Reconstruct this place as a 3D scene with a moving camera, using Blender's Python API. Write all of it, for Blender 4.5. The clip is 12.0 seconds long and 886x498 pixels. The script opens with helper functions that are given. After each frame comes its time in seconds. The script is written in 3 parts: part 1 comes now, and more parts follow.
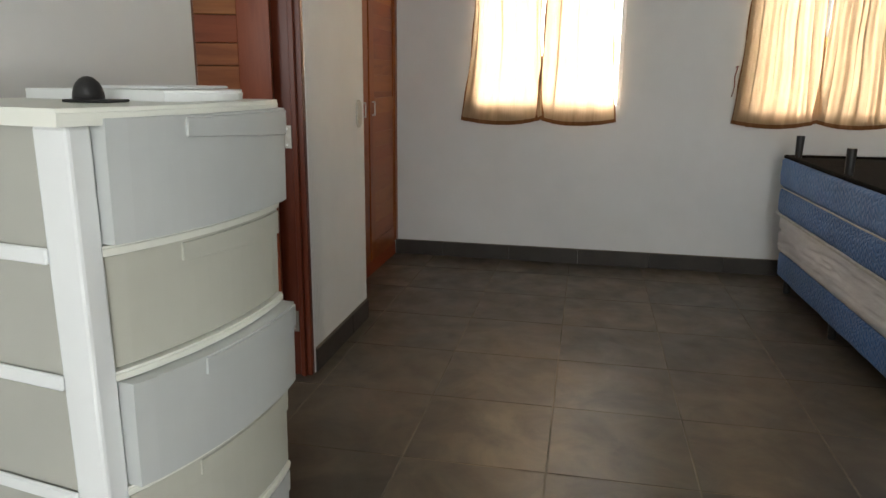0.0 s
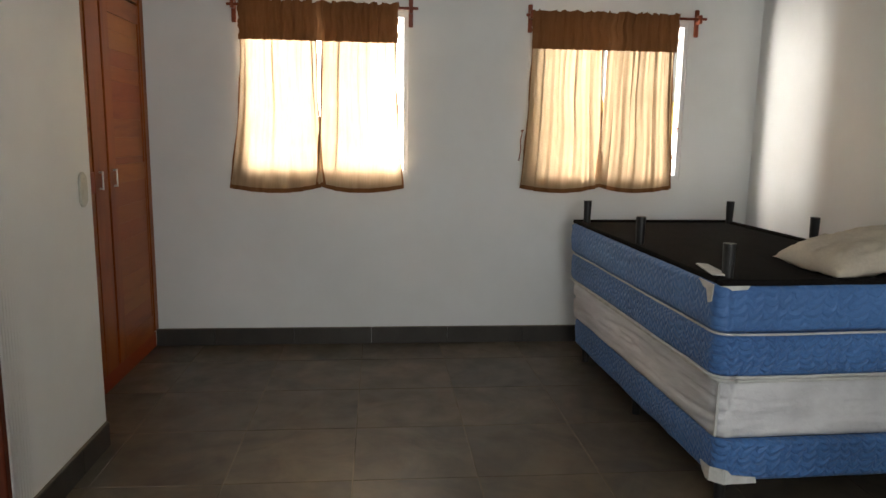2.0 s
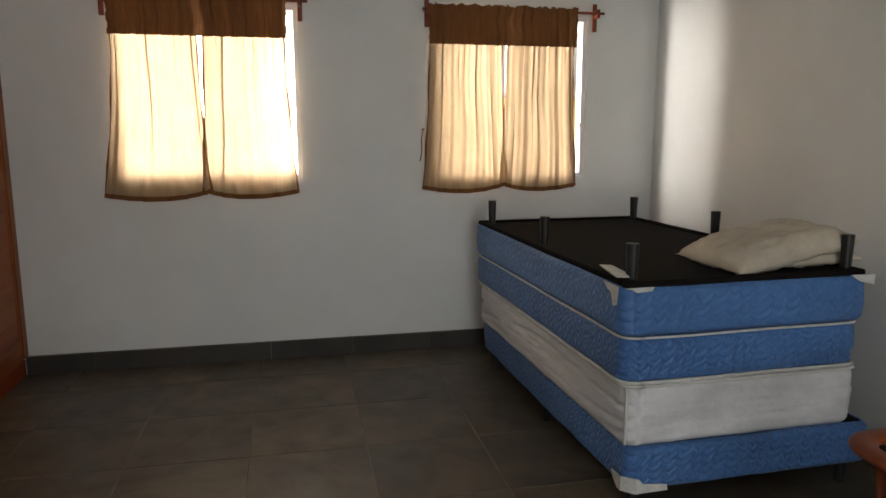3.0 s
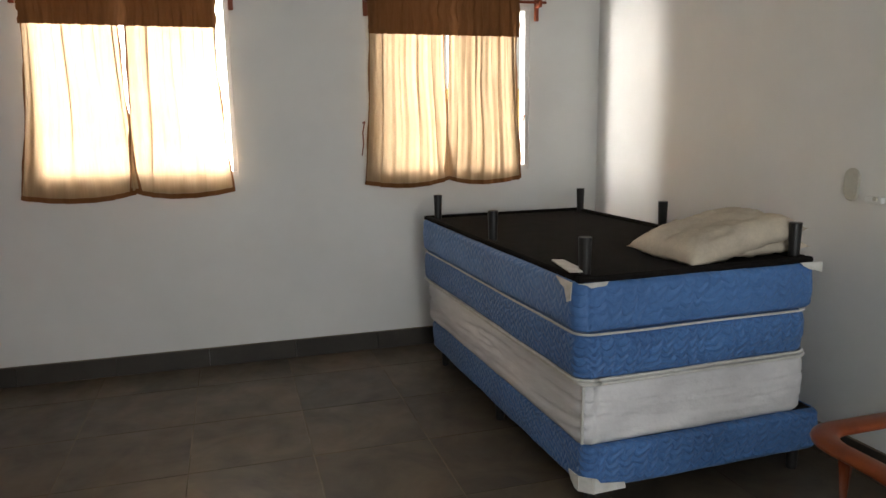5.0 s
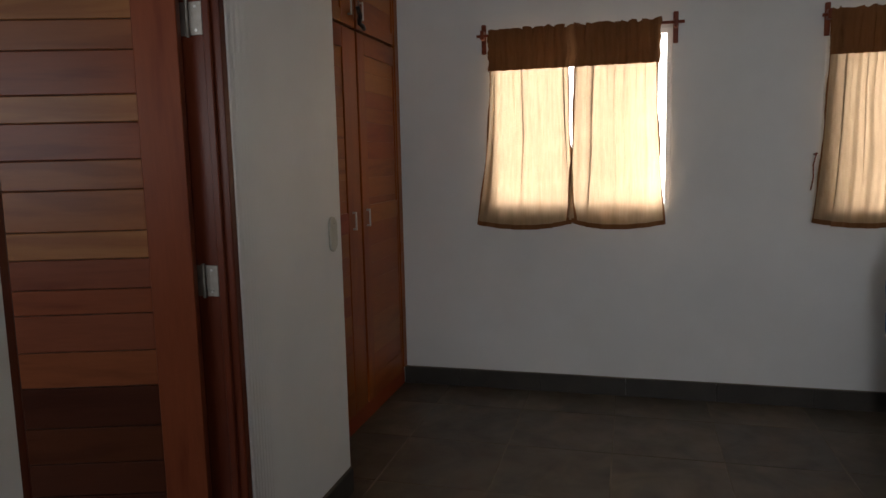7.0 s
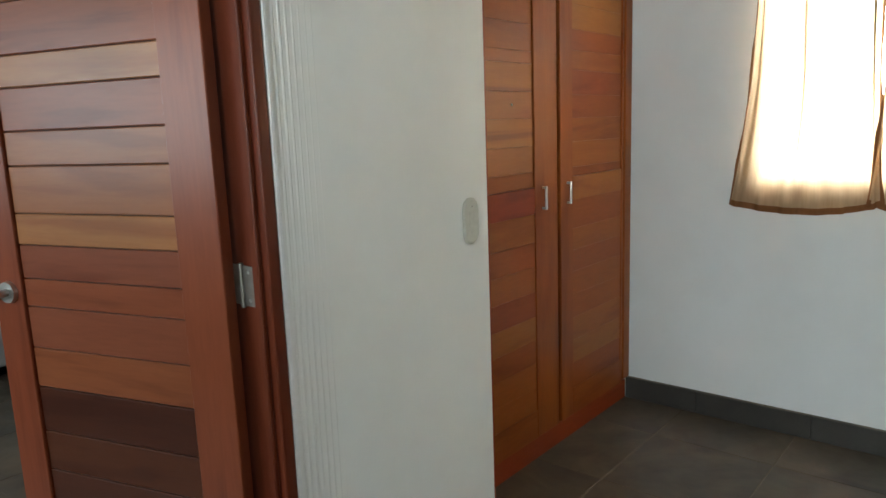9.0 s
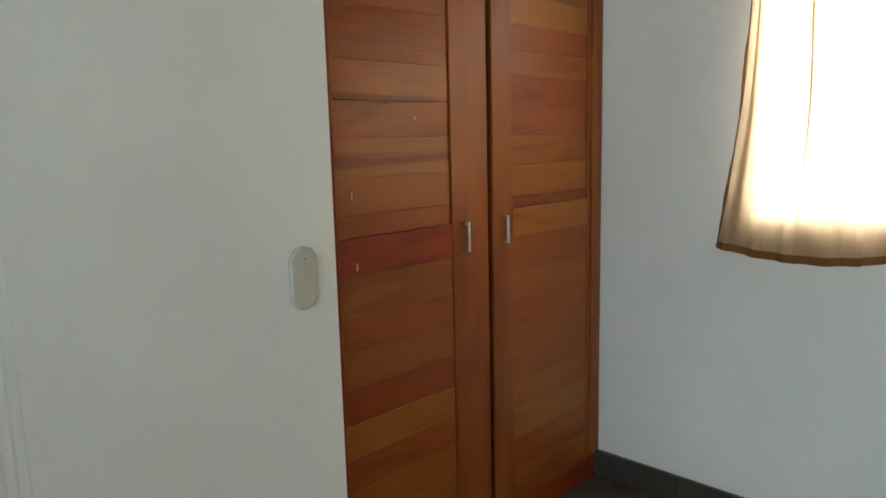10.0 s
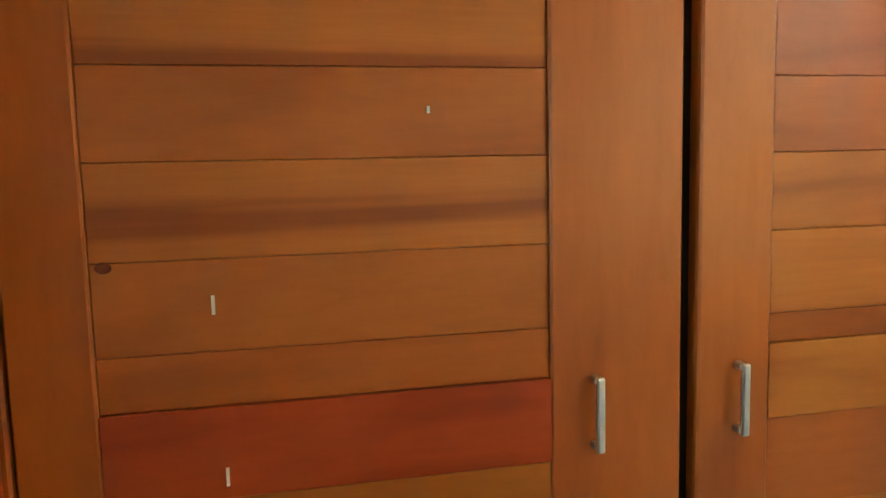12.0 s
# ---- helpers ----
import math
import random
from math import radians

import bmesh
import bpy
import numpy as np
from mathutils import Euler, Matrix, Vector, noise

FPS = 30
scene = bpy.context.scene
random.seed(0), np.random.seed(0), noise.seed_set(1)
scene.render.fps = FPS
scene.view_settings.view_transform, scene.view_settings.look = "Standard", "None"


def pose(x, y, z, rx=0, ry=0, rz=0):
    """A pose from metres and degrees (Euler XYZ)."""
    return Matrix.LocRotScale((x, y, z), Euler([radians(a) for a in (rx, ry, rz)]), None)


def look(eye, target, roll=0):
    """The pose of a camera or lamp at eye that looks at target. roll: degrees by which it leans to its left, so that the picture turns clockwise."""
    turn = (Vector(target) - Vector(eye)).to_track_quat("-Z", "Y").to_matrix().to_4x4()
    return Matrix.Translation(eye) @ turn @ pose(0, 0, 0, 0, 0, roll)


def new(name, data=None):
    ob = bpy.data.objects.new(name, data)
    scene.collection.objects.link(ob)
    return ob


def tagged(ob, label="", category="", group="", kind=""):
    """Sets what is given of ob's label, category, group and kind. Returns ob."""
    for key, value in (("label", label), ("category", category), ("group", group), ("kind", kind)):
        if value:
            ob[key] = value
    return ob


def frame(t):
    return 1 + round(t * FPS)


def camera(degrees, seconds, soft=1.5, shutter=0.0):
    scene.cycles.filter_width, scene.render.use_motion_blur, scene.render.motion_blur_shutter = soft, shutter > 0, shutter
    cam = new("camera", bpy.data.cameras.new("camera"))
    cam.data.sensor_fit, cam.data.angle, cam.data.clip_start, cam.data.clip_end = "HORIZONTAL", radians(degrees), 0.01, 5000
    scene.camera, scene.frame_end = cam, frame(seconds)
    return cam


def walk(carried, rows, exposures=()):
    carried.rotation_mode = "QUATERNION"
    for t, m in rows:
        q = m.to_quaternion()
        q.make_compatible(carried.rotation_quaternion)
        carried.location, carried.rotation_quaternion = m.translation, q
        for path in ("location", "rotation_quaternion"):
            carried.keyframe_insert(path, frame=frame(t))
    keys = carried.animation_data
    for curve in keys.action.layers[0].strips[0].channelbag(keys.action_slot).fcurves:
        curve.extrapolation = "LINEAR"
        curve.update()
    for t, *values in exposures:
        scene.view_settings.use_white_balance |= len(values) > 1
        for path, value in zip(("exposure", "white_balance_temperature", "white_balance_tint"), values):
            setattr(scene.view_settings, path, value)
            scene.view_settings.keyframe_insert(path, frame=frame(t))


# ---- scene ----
cam = camera(64.6, 12.0)
EXPOSURES = [(0, 0.25, 6700, 9), (0.5, 0.5, 6600, 9), (1.0, 0.9, 6650, 9), (1.5, 0.6, 6700, 9), (2.0, 0.1, 6700, 9), (2.5, -0.15, 6800, 10), (3.0, -0.2, 6800, 10), (3.5, -0.2, 6800, 10), (5.5, 0.2, 6700, 10),
             (6.0, -0.6, 6800, 13), (6.5, -0.85, 6650, 14), (7.2, -0.7, 6500, 14), (8.8, 0.9, 6000, 0), (9.0, 0.9, 6000, 0), (10.0, 0.75, 5950, -3), (11.0, 0.9, 6050, -3), (11.5, 1.35, 6500, 2),
             (12.0, 1.65, 6800, -12)]
PATH = [
    (0, (0.025, 0.087, 1.377), (-0.358, 1.992, 0.903), 0.6),
    (0.5, (0.063, 0.185, 1.366), (-0.178, 2.12, 0.921), 1.7),
    (1, (0.11, 0.303, 1.381), (0.005, 2.258, 0.971), 2.0),
    (1.5, (0.092, 0.512, 1.421), (0.146, 2.477, 1.051), 1.3),
    (2, (0.056, 0.68, 1.439), (0.24, 2.646, 1.116), 0.9),
    (2.5, (0.106, 0.779, 1.446), (0.384, 2.734, 1.129), 0.2),
    (3, (0.181, 0.881, 1.442), (0.596, 2.811, 1.118), -0.1),
    (3.5, (0.225, 0.937, 1.435), (0.802, 2.821, 1.094), -0.1),
    (3.7, (0.23, 0.955, 1.436), (0.872, 2.816, 1.079), -0.2),
    (5.3, (0.174, 1.008, 1.44), (0.678, 2.914, 1.109), -1.4),
    (5.5, (0.151, 1.006, 1.487), (0.56, 2.939, 1.181), -1.5),
    (6, (0.116, 1.007, 1.542), (0.276, 2.985, 1.293), -1.7),
    (6.5, (0.095, 1.01, 1.534), (-0.07, 2.99, 1.301), -1.6),
    (7, (0.026, 1.045, 1.488), (-0.49, 2.961, 1.234), -1.3),
    (7.2, (-0.066, 1.099, 1.503), (-0.718, 2.967, 1.206), -1.0),
    (8.8, (0.14, 1.869, 1.471), (-1.138, 3.367, 1.121), -2.0),
    (9, (0.164, 2.026, 1.485), (-1.108, 3.529, 1.138), -2.1),
    (9.5, (0.188, 2.423, 1.505), (-1.11, 3.907, 1.168), -1.7),
    (10, (0.149, 2.854, 1.497), (-1.231, 4.265, 1.182), -1.4),
    (10.5, (0.115, 3.244, 1.526), (-1.413, 4.49, 1.196), -0.5),
    (11, (-0.104, 3.584, 1.499), (-1.78, 4.628, 1.195), -0.4),
    (11.2, (-0.174, 3.72, 1.5), (-1.93, 4.649, 1.189), -0.6),
    (11.5, (-0.313, 3.909, 1.497), (-2.143, 4.662, 1.220), -0.8),
    (12, (-0.593, 4.195, 1.477), (-2.538, 4.6, 1.270), -1.4),
]
walk(cam, [(t, look(eye, target, roll)) for t, eye, target, roll in PATH], EXPOSURES)

# ---- daylight ----
world = bpy.data.worlds.new("world")
scene.world = world
world.use_nodes = True
wn = world.node_tree.nodes
sky = wn.new("ShaderNodeTexSky")
sky.sky_type, sky.sun_disc = "NISHITA", False
sky.sun_elevation, sky.sun_rotation = radians(52), radians(200)
world.node_tree.links.new(sky.outputs[0], wn["Background"].inputs[0])
wn["Background"].inputs[1].default_value = 0.12


def lamp(name, kind, m, energy, color=(1, 1, 1), size=(1, 1), angle=0.009, spread=180):
    data = bpy.data.lights.new(name, kind)
    data.energy, data.color = energy, color
    if kind == "AREA":
        data.shape, data.size, data.size_y, data.spread = "RECTANGLE", size[0], size[1], radians(spread)
    else:
        data.angle = angle
    ob = new(name, data)
    ob.matrix_world = m
    return ob


lamp("sun", "SUN", look((-3, -8, 12), (0, 0, 0)), 3.5, (1, 0.95, 0.88))
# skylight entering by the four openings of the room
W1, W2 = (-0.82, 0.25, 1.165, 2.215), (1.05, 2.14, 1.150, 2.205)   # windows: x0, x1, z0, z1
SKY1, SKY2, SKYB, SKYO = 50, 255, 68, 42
lamp("window_light_1", "AREA", look((-0.28, 5.48, 1.68), (-0.28, 4, 1.68)), SKY1, (1, 0.98, 0.96), (1.08, 1.02), spread=140)
lamp("window_light_2", "AREA", look((0.55, 6.35, 1.85), (1.90, 5.527, 1.6)), SKY2, (1, 0.98, 0.95), (1.25, 1.3))
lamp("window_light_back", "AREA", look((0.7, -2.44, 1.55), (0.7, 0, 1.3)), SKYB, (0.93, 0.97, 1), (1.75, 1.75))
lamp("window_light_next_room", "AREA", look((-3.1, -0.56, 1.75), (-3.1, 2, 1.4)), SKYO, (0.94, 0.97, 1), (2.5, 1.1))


# ---- materials ----
def mat(name):
    m = bpy.data.materials.new(name)
    m.use_nodes = True
    t = m.node_tree
    return m, t, t.nodes["Principled BSDF"]


def node(t, kind, **values):
    n = t.nodes.new(kind)
    for k, v in values.items():
        if k in n.inputs:
            n.inputs[k].default_value = v
    return n


def coords(t, scale=(1, 1, 1), per_object=False):
    c = t.nodes.new("ShaderNodeTexCoord")
    mp = t.nodes.new("ShaderNodeMapping")
    mp.inputs["Scale"].default_value = scale
    t.links.new(c.outputs["Object"], mp.inputs["Vector"])
    if per_object:
        info = t.nodes.new("ShaderNodeObjectInfo")
        mul = t.nodes.new("ShaderNodeMath")
        mul.operation = "MULTIPLY"
        mul.inputs[1].default_value = 37.0
        t.links.new(info.outputs["Random"], mul.inputs[0])
        t.links.new(mul.outputs[0], mp.inputs["Location"])
    return mp.outputs[0]


def ramp(t, source, stops):
    r = t.nodes.new("ShaderNodeValToRGB")
    e = r.color_ramp.elements
    while len(e) < len(stops):
        e.new(0.5)
    for el, (p, c) in zip(e, stops):
        el.position, el.color = p, (*c, 1)
    t.links.new(source, r.inputs[0])
    return r.outputs[0]


def noise_tex(t, vec, scale, detail=5, rough=0.55, distort=0.0):
    n = node(t, "ShaderNodeTexNoise", Scale=scale, Detail=detail, Roughness=rough, Distortion=distort)
    t.links.new(vec, n.inputs["Vector"])
    return n.outputs["Fac"]


def bump(t, bsdf, height, strength, dist):
    b = node(t, "ShaderNodeBump", Strength=strength, Distance=dist)
    t.links.new(height, b.inputs["Height"])
    if bsdf.inputs["Normal"].is_linked:
        t.links.new(bsdf.inputs["Normal"].links[0].from_socket, b.inputs["Normal"])
    t.links.new(b.outputs[0], bsdf.inputs["Normal"])


def mixed(t, fac, a, b, mode="MIX"):
    m = t.nodes.new("ShaderNodeMix")
    m.data_type, m.blend_type = "RGBA", mode
    for sock, val in ((m.inputs[0], fac), (m.inputs[6], a), (m.inputs[7], b)):
        if isinstance(val, (int, float)):
            sock.default_value = val
        elif isinstance(val, tuple):
            sock.default_value = (*val, 1)
        else:
            t.links.new(val, sock)
    return m.outputs[2]


def surface(name, light, dark, scale, roughness=0.5, grain=60, relief=0.15, depth=0.002, metal=0.0, spec=0.5, per_object=False, stretch=(1, 1, 1)):
    """A two-scale mottled surface with fine relief."""
    m, t, b = mat(name)
    v = coords(t, stretch, per_object)
    c1 = ramp(t, noise_tex(t, v, scale), [(0.3, dark), (0.7, light)])
    g = noise_tex(t, v, grain, 4, 0.7)
    c2 = ramp(t, g, [(0.3, (0.88, 0.88, 0.88)), (0.7, (1, 1, 1))])
    t.links.new(mixed(t, 1.0, c1, c2, "MULTIPLY"), b.inputs["Base Color"])
    b.inputs["Roughness"].default_value, b.inputs["Metallic"].default_value = roughness, metal
    b.inputs["Specular IOR Level"].default_value = spec
    bump(t, b, g, relief, depth)
    return m


def wood(name, stretch, tones, roughness=0.35, figure=0.62):
    """Varnished reddish tropical wood; stretch runs the grain along one axis; every board differs."""
    m, t, b = mat(name)
    v = coords(t, stretch, True)
    info = t.nodes.new("ShaderNodeObjectInfo")
    board = ramp(t, info.outputs["Random"], [(0.0, tones[0]), (0.35, tones[1]), (0.7, tones[2]), (1.0, tones[3])])
    band = noise_tex(t, v, 1.6, 3, 0.5, 0.6)
    streak = ramp(t, band, [(0.36, (0.62, 0.44, 0.38)), (0.47, (0.95, 0.90, 0.86)), (0.66, (1.08, 1.06, 1.02))])
    c = mixed(t, figure, board, streak, "MULTIPLY")
    fine = noise_tex(t, v, 14, 6, 0.65, 0.3)
    lines = ramp(t, fine, [(0.32, (0.86, 0.82, 0.8)), (0.6, (1, 1, 1))])
    c = mixed(t, 0.7, c, lines, "MULTIPLY")
    t.links.new(c, b.inputs["Base Color"])
    b.inputs["Roughness"].default_value = roughness
    b.inputs["Specular IOR Level"].default_value = 0.25
    bump(t, b, fine, 0.12, 0.002)
    return m


TONES = ((0.30, 0.089, 0.0145), (0.268, 0.066, 0.0115), (0.335, 0.125, 0.021), (0.238, 0.046, 0.0095))
DARK = ((0.24, 0.068, 0.028), (0.21, 0.052, 0.022), (0.36, 0.155, 0.055), (0.19, 0.046, 0.026))
wood_y = wood("wood_along_y", (4, 0.9, 5), TONES)
wood_z = wood("wood_upright", (4, 4, 0.7), (TONES[0], TONES[1], TONES[0], TONES[1]))
wood_door_x = wood("door_wood_along_x", (0.9, 6, 9), DARK, 0.28)
wood_door_z = wood("door_wood_upright", (8, 8, 0.8), (DARK[0], DARK[1], DARK[0], DARK[1]), 0.28)
# door wood again, darkened: shade on the lower boards put into the colour
wood_door_shaded = wood("shade_darkened_door_wood", (0.9, 6, 9), ((0.075, 0.021, 0.009), (0.06, 0.016, 0.008), (0.09, 0.026, 0.010), (0.055, 0.014, 0.007)), 0.3)
wood_jamb = wood("dark_jamb_wood", (8, 8, 0.8), ((0.13, 0.030, 0.012), (0.11, 0.024, 0.010), (0.13, 0.030, 0.012), (0.10, 0.022, 0.010)), 0.3)
wood_rod = wood("rod_wood", (1, 6, 6), (DARK[1],) * 4)
wood_chair = wood("chair_wood", (5, 5, 5), ((0.20, 0.042, 0.010),) * 4, 0.3)

wood_red = wood("deep_red_rail_wood", (4, 0.9, 5), ((0.26, 0.040, 0.009),) * 4)
wood_pale = wood("pale_rail_wood", (4, 0.9, 5), ((0.33, 0.112, 0.019),) * 4)
wood_figured = wood("figured_slat_wood", (2.5, 0.45, 9), ((0.31, 0.098, 0.017),) * 4, figure=1.0)
plaster, pt, pb = mat("white_wall_paint")
pv = coords(pt)
pc = ramp(pt, noise_tex(pt, pv, 1.3, 6, 0.6), [(0.3, (0.68, 0.68, 0.66)), (0.7, (0.76, 0.76, 0.745))])
pt.links.new(pc, pb.inputs["Base Color"])
pb.inputs["Roughness"].default_value = 0.55
pb.inputs["Specular IOR Level"].default_value = 0.3
bump(pt, pb, noise_tex(pt, pv, 9, 5, 0.6), 0.25, 0.004)
bump(pt, pb, noise_tex(pt, pv, 160, 3, 0.6), 0.12, 0.001)

ceiling_paint = surface("ceiling_paint", (0.8, 0.8, 0.78), (0.74, 0.74, 0.72), 2, 0.8)
plaster_out = surface("outdoor_render", (0.6, 0.56, 0.5), (0.5, 0.47, 0.42), 2, 0.8)
yellow_paint = surface("yellow_wall_paint", (0.75, 0.52, 0.14), (0.66, 0.44, 0.12), 2, 0.8)
soil = surface("dry_soil", (0.32, 0.25, 0.17), (0.2, 0.16, 0.1), 0.5, 0.9, 8, 0.5, 0.02)

tile_mat, tt, tb = mat("dark_ceramic_tile")
tv = coords(tt, (1, 1, 1), True)
tn = noise_tex(tt, tv, 3.2, 6, 0.62, 0.8)
tcol = ramp(tt, tn, [(0.28, (0.050, 0.043, 0.033)), (0.5, (0.092, 0.074, 0.053)), (0.72, (0.140, 0.107, 0.074))])
tinfo = tt.nodes.new("ShaderNodeObjectInfo")
tvar = ramp(tt, tinfo.outputs["Random"], [(0, (0.86, 0.86, 0.88)), (1, (1.08, 1.05, 1.0))])
tt.links.new(mixed(tt, 1.0, tcol, tvar, "MULTIPLY"), tb.inputs["Base Color"])
tr = ramp(tt, noise_tex(tt, tv, 7, 4), [(0.3, (0.30,) * 3), (0.7, (0.48,) * 3)])
tt.links.new(tr, tb.inputs["Roughness"])
tb.inputs["Specular IOR Level"].default_value = 0.45
bump(tt, tb, noise_tex(tt, tv, 22, 4), 0.12, 0.003)

grout = surface("tile_grout", (0.27, 0.225, 0.165), (0.065, 0.055, 0.042), 2.2, 0.9)
skirting_tile = surface("skirting_tile", (0.048, 0.040, 0.031), (0.028, 0.023, 0.018), 4, 0.6, per_object=True)
# near-black that paints the shade between boards and inside the wardrobe
gap_shade = surface("shaded_gap", (0.02, 0.012, 0.008), (0.012, 0.008, 0.006), 4, 0.8)
chrome = surface("brushed_metal", (0.7, 0.69, 0.66), (0.6, 0.59, 0.57), 6, 0.28, metal=1.0)
dull_metal = surface("hinge_steel", (0.36, 0.34, 0.30), (0.24, 0.22, 0.19), 20, 0.4, metal=0.9)
switch_plastic = surface("ivory_switch_plastic", (0.52, 0.51, 0.44), (0.47, 0.46, 0.40), 8, 0.4)
white_alu = surface("white_window_frame", (0.8, 0.8, 0.8), (0.75, 0.75, 0.75), 6, 0.35)
black_plastic = surface("black_plastic", (0.016, 0.015, 0.015), (0.01, 0.01, 0.01), 12, 0.4)
black_fabric = surface("black_underside_fabric", (0.012, 0.010, 0.009), (0.007, 0.006, 0.006), 10, 0.95, 200, 0.4, spec=0.1)
piping_white = surface("white_piping", (0.7, 0.69, 0.66), (0.55, 0.54, 0.52), 14, 0.8)
torn_lining = surface("torn_white_lining", (0.75, 0.74, 0.7), (0.55, 0.54, 0.5), 18, 0.85)
pillow_cloth = surface("worn_beige_pillow_cotton", (0.66, 0.58, 0.46), (0.48, 0.42, 0.34), 7, 0.9, 90, 0.3, 0.003, spec=0.15)
bedspread = surface("white_bedspread", (0.75, 0.73, 0.7), (0.66, 0.64, 0.6), 6, 0.9, 40, 0.3, 0.01)
grey_base = surface("grey_bed_base", (0.35, 0.33, 0.31), (0.28, 0.26, 0.25), 6, 0.9)


def plastic(name, color, rough=0.35):
    m, t, b = mat(name)
    v = coords(t)
    c = ramp(t, noise_tex(t, v, 5), [(0.3, tuple(x * 0.94 for x in color)), (0.7, color)])
    t.links.new(c, b.inputs["Base Color"])
    b.inputs["Roughness"].default_value = rough
    b.inputs["Subsurface Weight"].default_value = 0.15
    b.inputs["Subsurface Radius"].default_value = (0.02, 0.02, 0.02)
    bump(t, b, noise_tex(t, v, 45, 4), 0.06, 0.002)
    return m


cloudy_plastic = plastic("cloudy_drawer_plastic", (0.52, 0.54, 0.525))
aged_plastic = plastic("yellowing_drawer_plastic", (0.53, 0.53, 0.455))
side_plastic = plastic("greyed_side_plastic", (0.44, 0.44, 0.39))
ivory_plastic = plastic("yellowed_white_plastic", (0.80, 0.81, 0.73))
white_plastic = plastic("white_rail_plastic", (0.82, 0.84, 0.83))


def quilt(name, light, dark, pattern, relief):
    """Damask ticking: stitched rows of overlapping scallops, a faint two-tone weave and soiling."""
    m, t, b = mat(name)
    v = coords(t)

    def calc(op, p, q):
        n = t.nodes.new("ShaderNodeMath")
        n.operation = op
        for sock, val in zip(n.inputs, (p, q)):
            if isinstance(val, (int, float)):
                sock.default_value = val
            else:
                t.links.new(val, sock)
        return n.outputs[0]

    sep = t.nodes.new("ShaderNodeSeparateXYZ")
    t.links.new(v, sep.inputs[0])
    wander = noise_tex(t, v, 6, 3)
    along = calc("ADD", calc("ADD", sep.outputs[0], sep.outputs[1]), calc("MULTIPLY", wander, 0.14))
    arc = calc("ABSOLUTE", calc("SINE", calc("MULTIPLY", along, math.pi / pattern), 0), 0)
    rise = calc("ADD", calc("ADD", calc("DIVIDE", sep.outputs[2], pattern * 0.62), calc("MULTIPLY", arc, 0.6)), calc("MULTIPLY", wander, 1.8))
    scale = calc("FRACT", rise, 0)
    fig = noise_tex(t, v, 70, 3, 0.6, 1.0)
    c1 = ramp(t, fig, [(0.38, dark), (0.62, light)])
    soil_n = ramp(t, noise_tex(t, v, 2.5, 5), [(0.3, (0.72, 0.72, 0.74)), (0.65, (1, 1, 1))])
    t.links.new(mixed(t, 1.0, c1, soil_n, "MULTIPLY"), b.inputs["Base Color"])
    b.inputs["Roughness"].default_value = 0.55
    b.inputs["Sheen Weight"].default_value = 0.12
    puff = ramp(t, scale, [(0.0, (0.0,) * 3), (0.12, (0.75,) * 3), (0.5, (1.0,) * 3), (1.0, (0.15,) * 3)])
    bump(t, b, puff, relief, 0.012)
    bump(t, b, noise_tex(t, v, 40, 3, 0.6), 0.35, 0.006)
    return m


blue_quilt = quilt("blue_damask_ticking", (0.066, 0.195, 0.48), (0.044, 0.142, 0.37), 0.052, 0.62)
blue_smooth = quilt("faded_blue_ticking", (0.068, 0.19, 0.46), (0.056, 0.165, 0.41), 0.062, 0.42)
white_quilt = surface("soiled_white_ticking", (0.84, 0.83, 0.84), (0.56, 0.555, 0.57), 4.0, 0.75, 7, 0.5, 0.02, spec=0.2, stretch=(1, 0.35, 1.5))


def cloth(name, color, see_through, diffuse):
    """Thin woven curtain: passes light diffusely, and a little straight through the weave."""
    m = bpy.data.materials.new(name)
    m.use_nodes = True
    t = m.node_tree
    t.nodes.remove(t.nodes["Principled BSDF"])
    v = coords(t)
    c = ramp(t, noise_tex(t, v, 5, 5), [(0.3, tuple(x * 0.86 for x in color)), (0.7, color)])
    weave = noise_tex(t, coords(t, (1, 1, 0.08)), 120, 3)
    c = mixed(t, 0.4, c, ramp(t, weave, [(0.35, (0.75, 0.72, 0.7)), (0.65, (1, 1, 1))]), "MULTIPLY")
    d, tl, tp = (node(t, k) for k in ("ShaderNodeBsdfDiffuse", "ShaderNodeBsdfTranslucent", "ShaderNodeBsdfTransparent"))
    for n in (d, tl, tp):
        t.links.new(c, n.inputs["Color"])
    m1, m2 = node(t, "ShaderNodeMixShader"), node(t, "ShaderNodeMixShader")
    m1.inputs[0].default_value, m2.inputs[0].default_value = diffuse, see_through
    t.links.new(tl.outputs[0], m1.inputs[1])
    t.links.new(d.outputs[0], m1.inputs[2])
    t.links.new(m1.outputs[0], m2.inputs[1])
    t.links.new(tp.outputs[0], m2.inputs[2])
    t.links.new(m2.outputs[0], t.nodes["Material Output"].inputs[0])
    return m


curtain_cloth = cloth("tan_curtain_cotton", (0.46, 0.325, 0.20), 0.05, 0.64)
valance_cloth = cloth("brown_valance_cotton", (0.22, 0.098, 0.040), 0.0, 0.92)
glass, gt, gb = mat("window_glass")
gb.inputs["Transmission Weight"].default_value = 1.0
gb.inputs["Roughness"].default_value = 0.02
gb.inputs["IOR"].default_value = 1.45
gb.inputs["Base Color"].default_value = (0.95, 0.98, 0.97, 1)


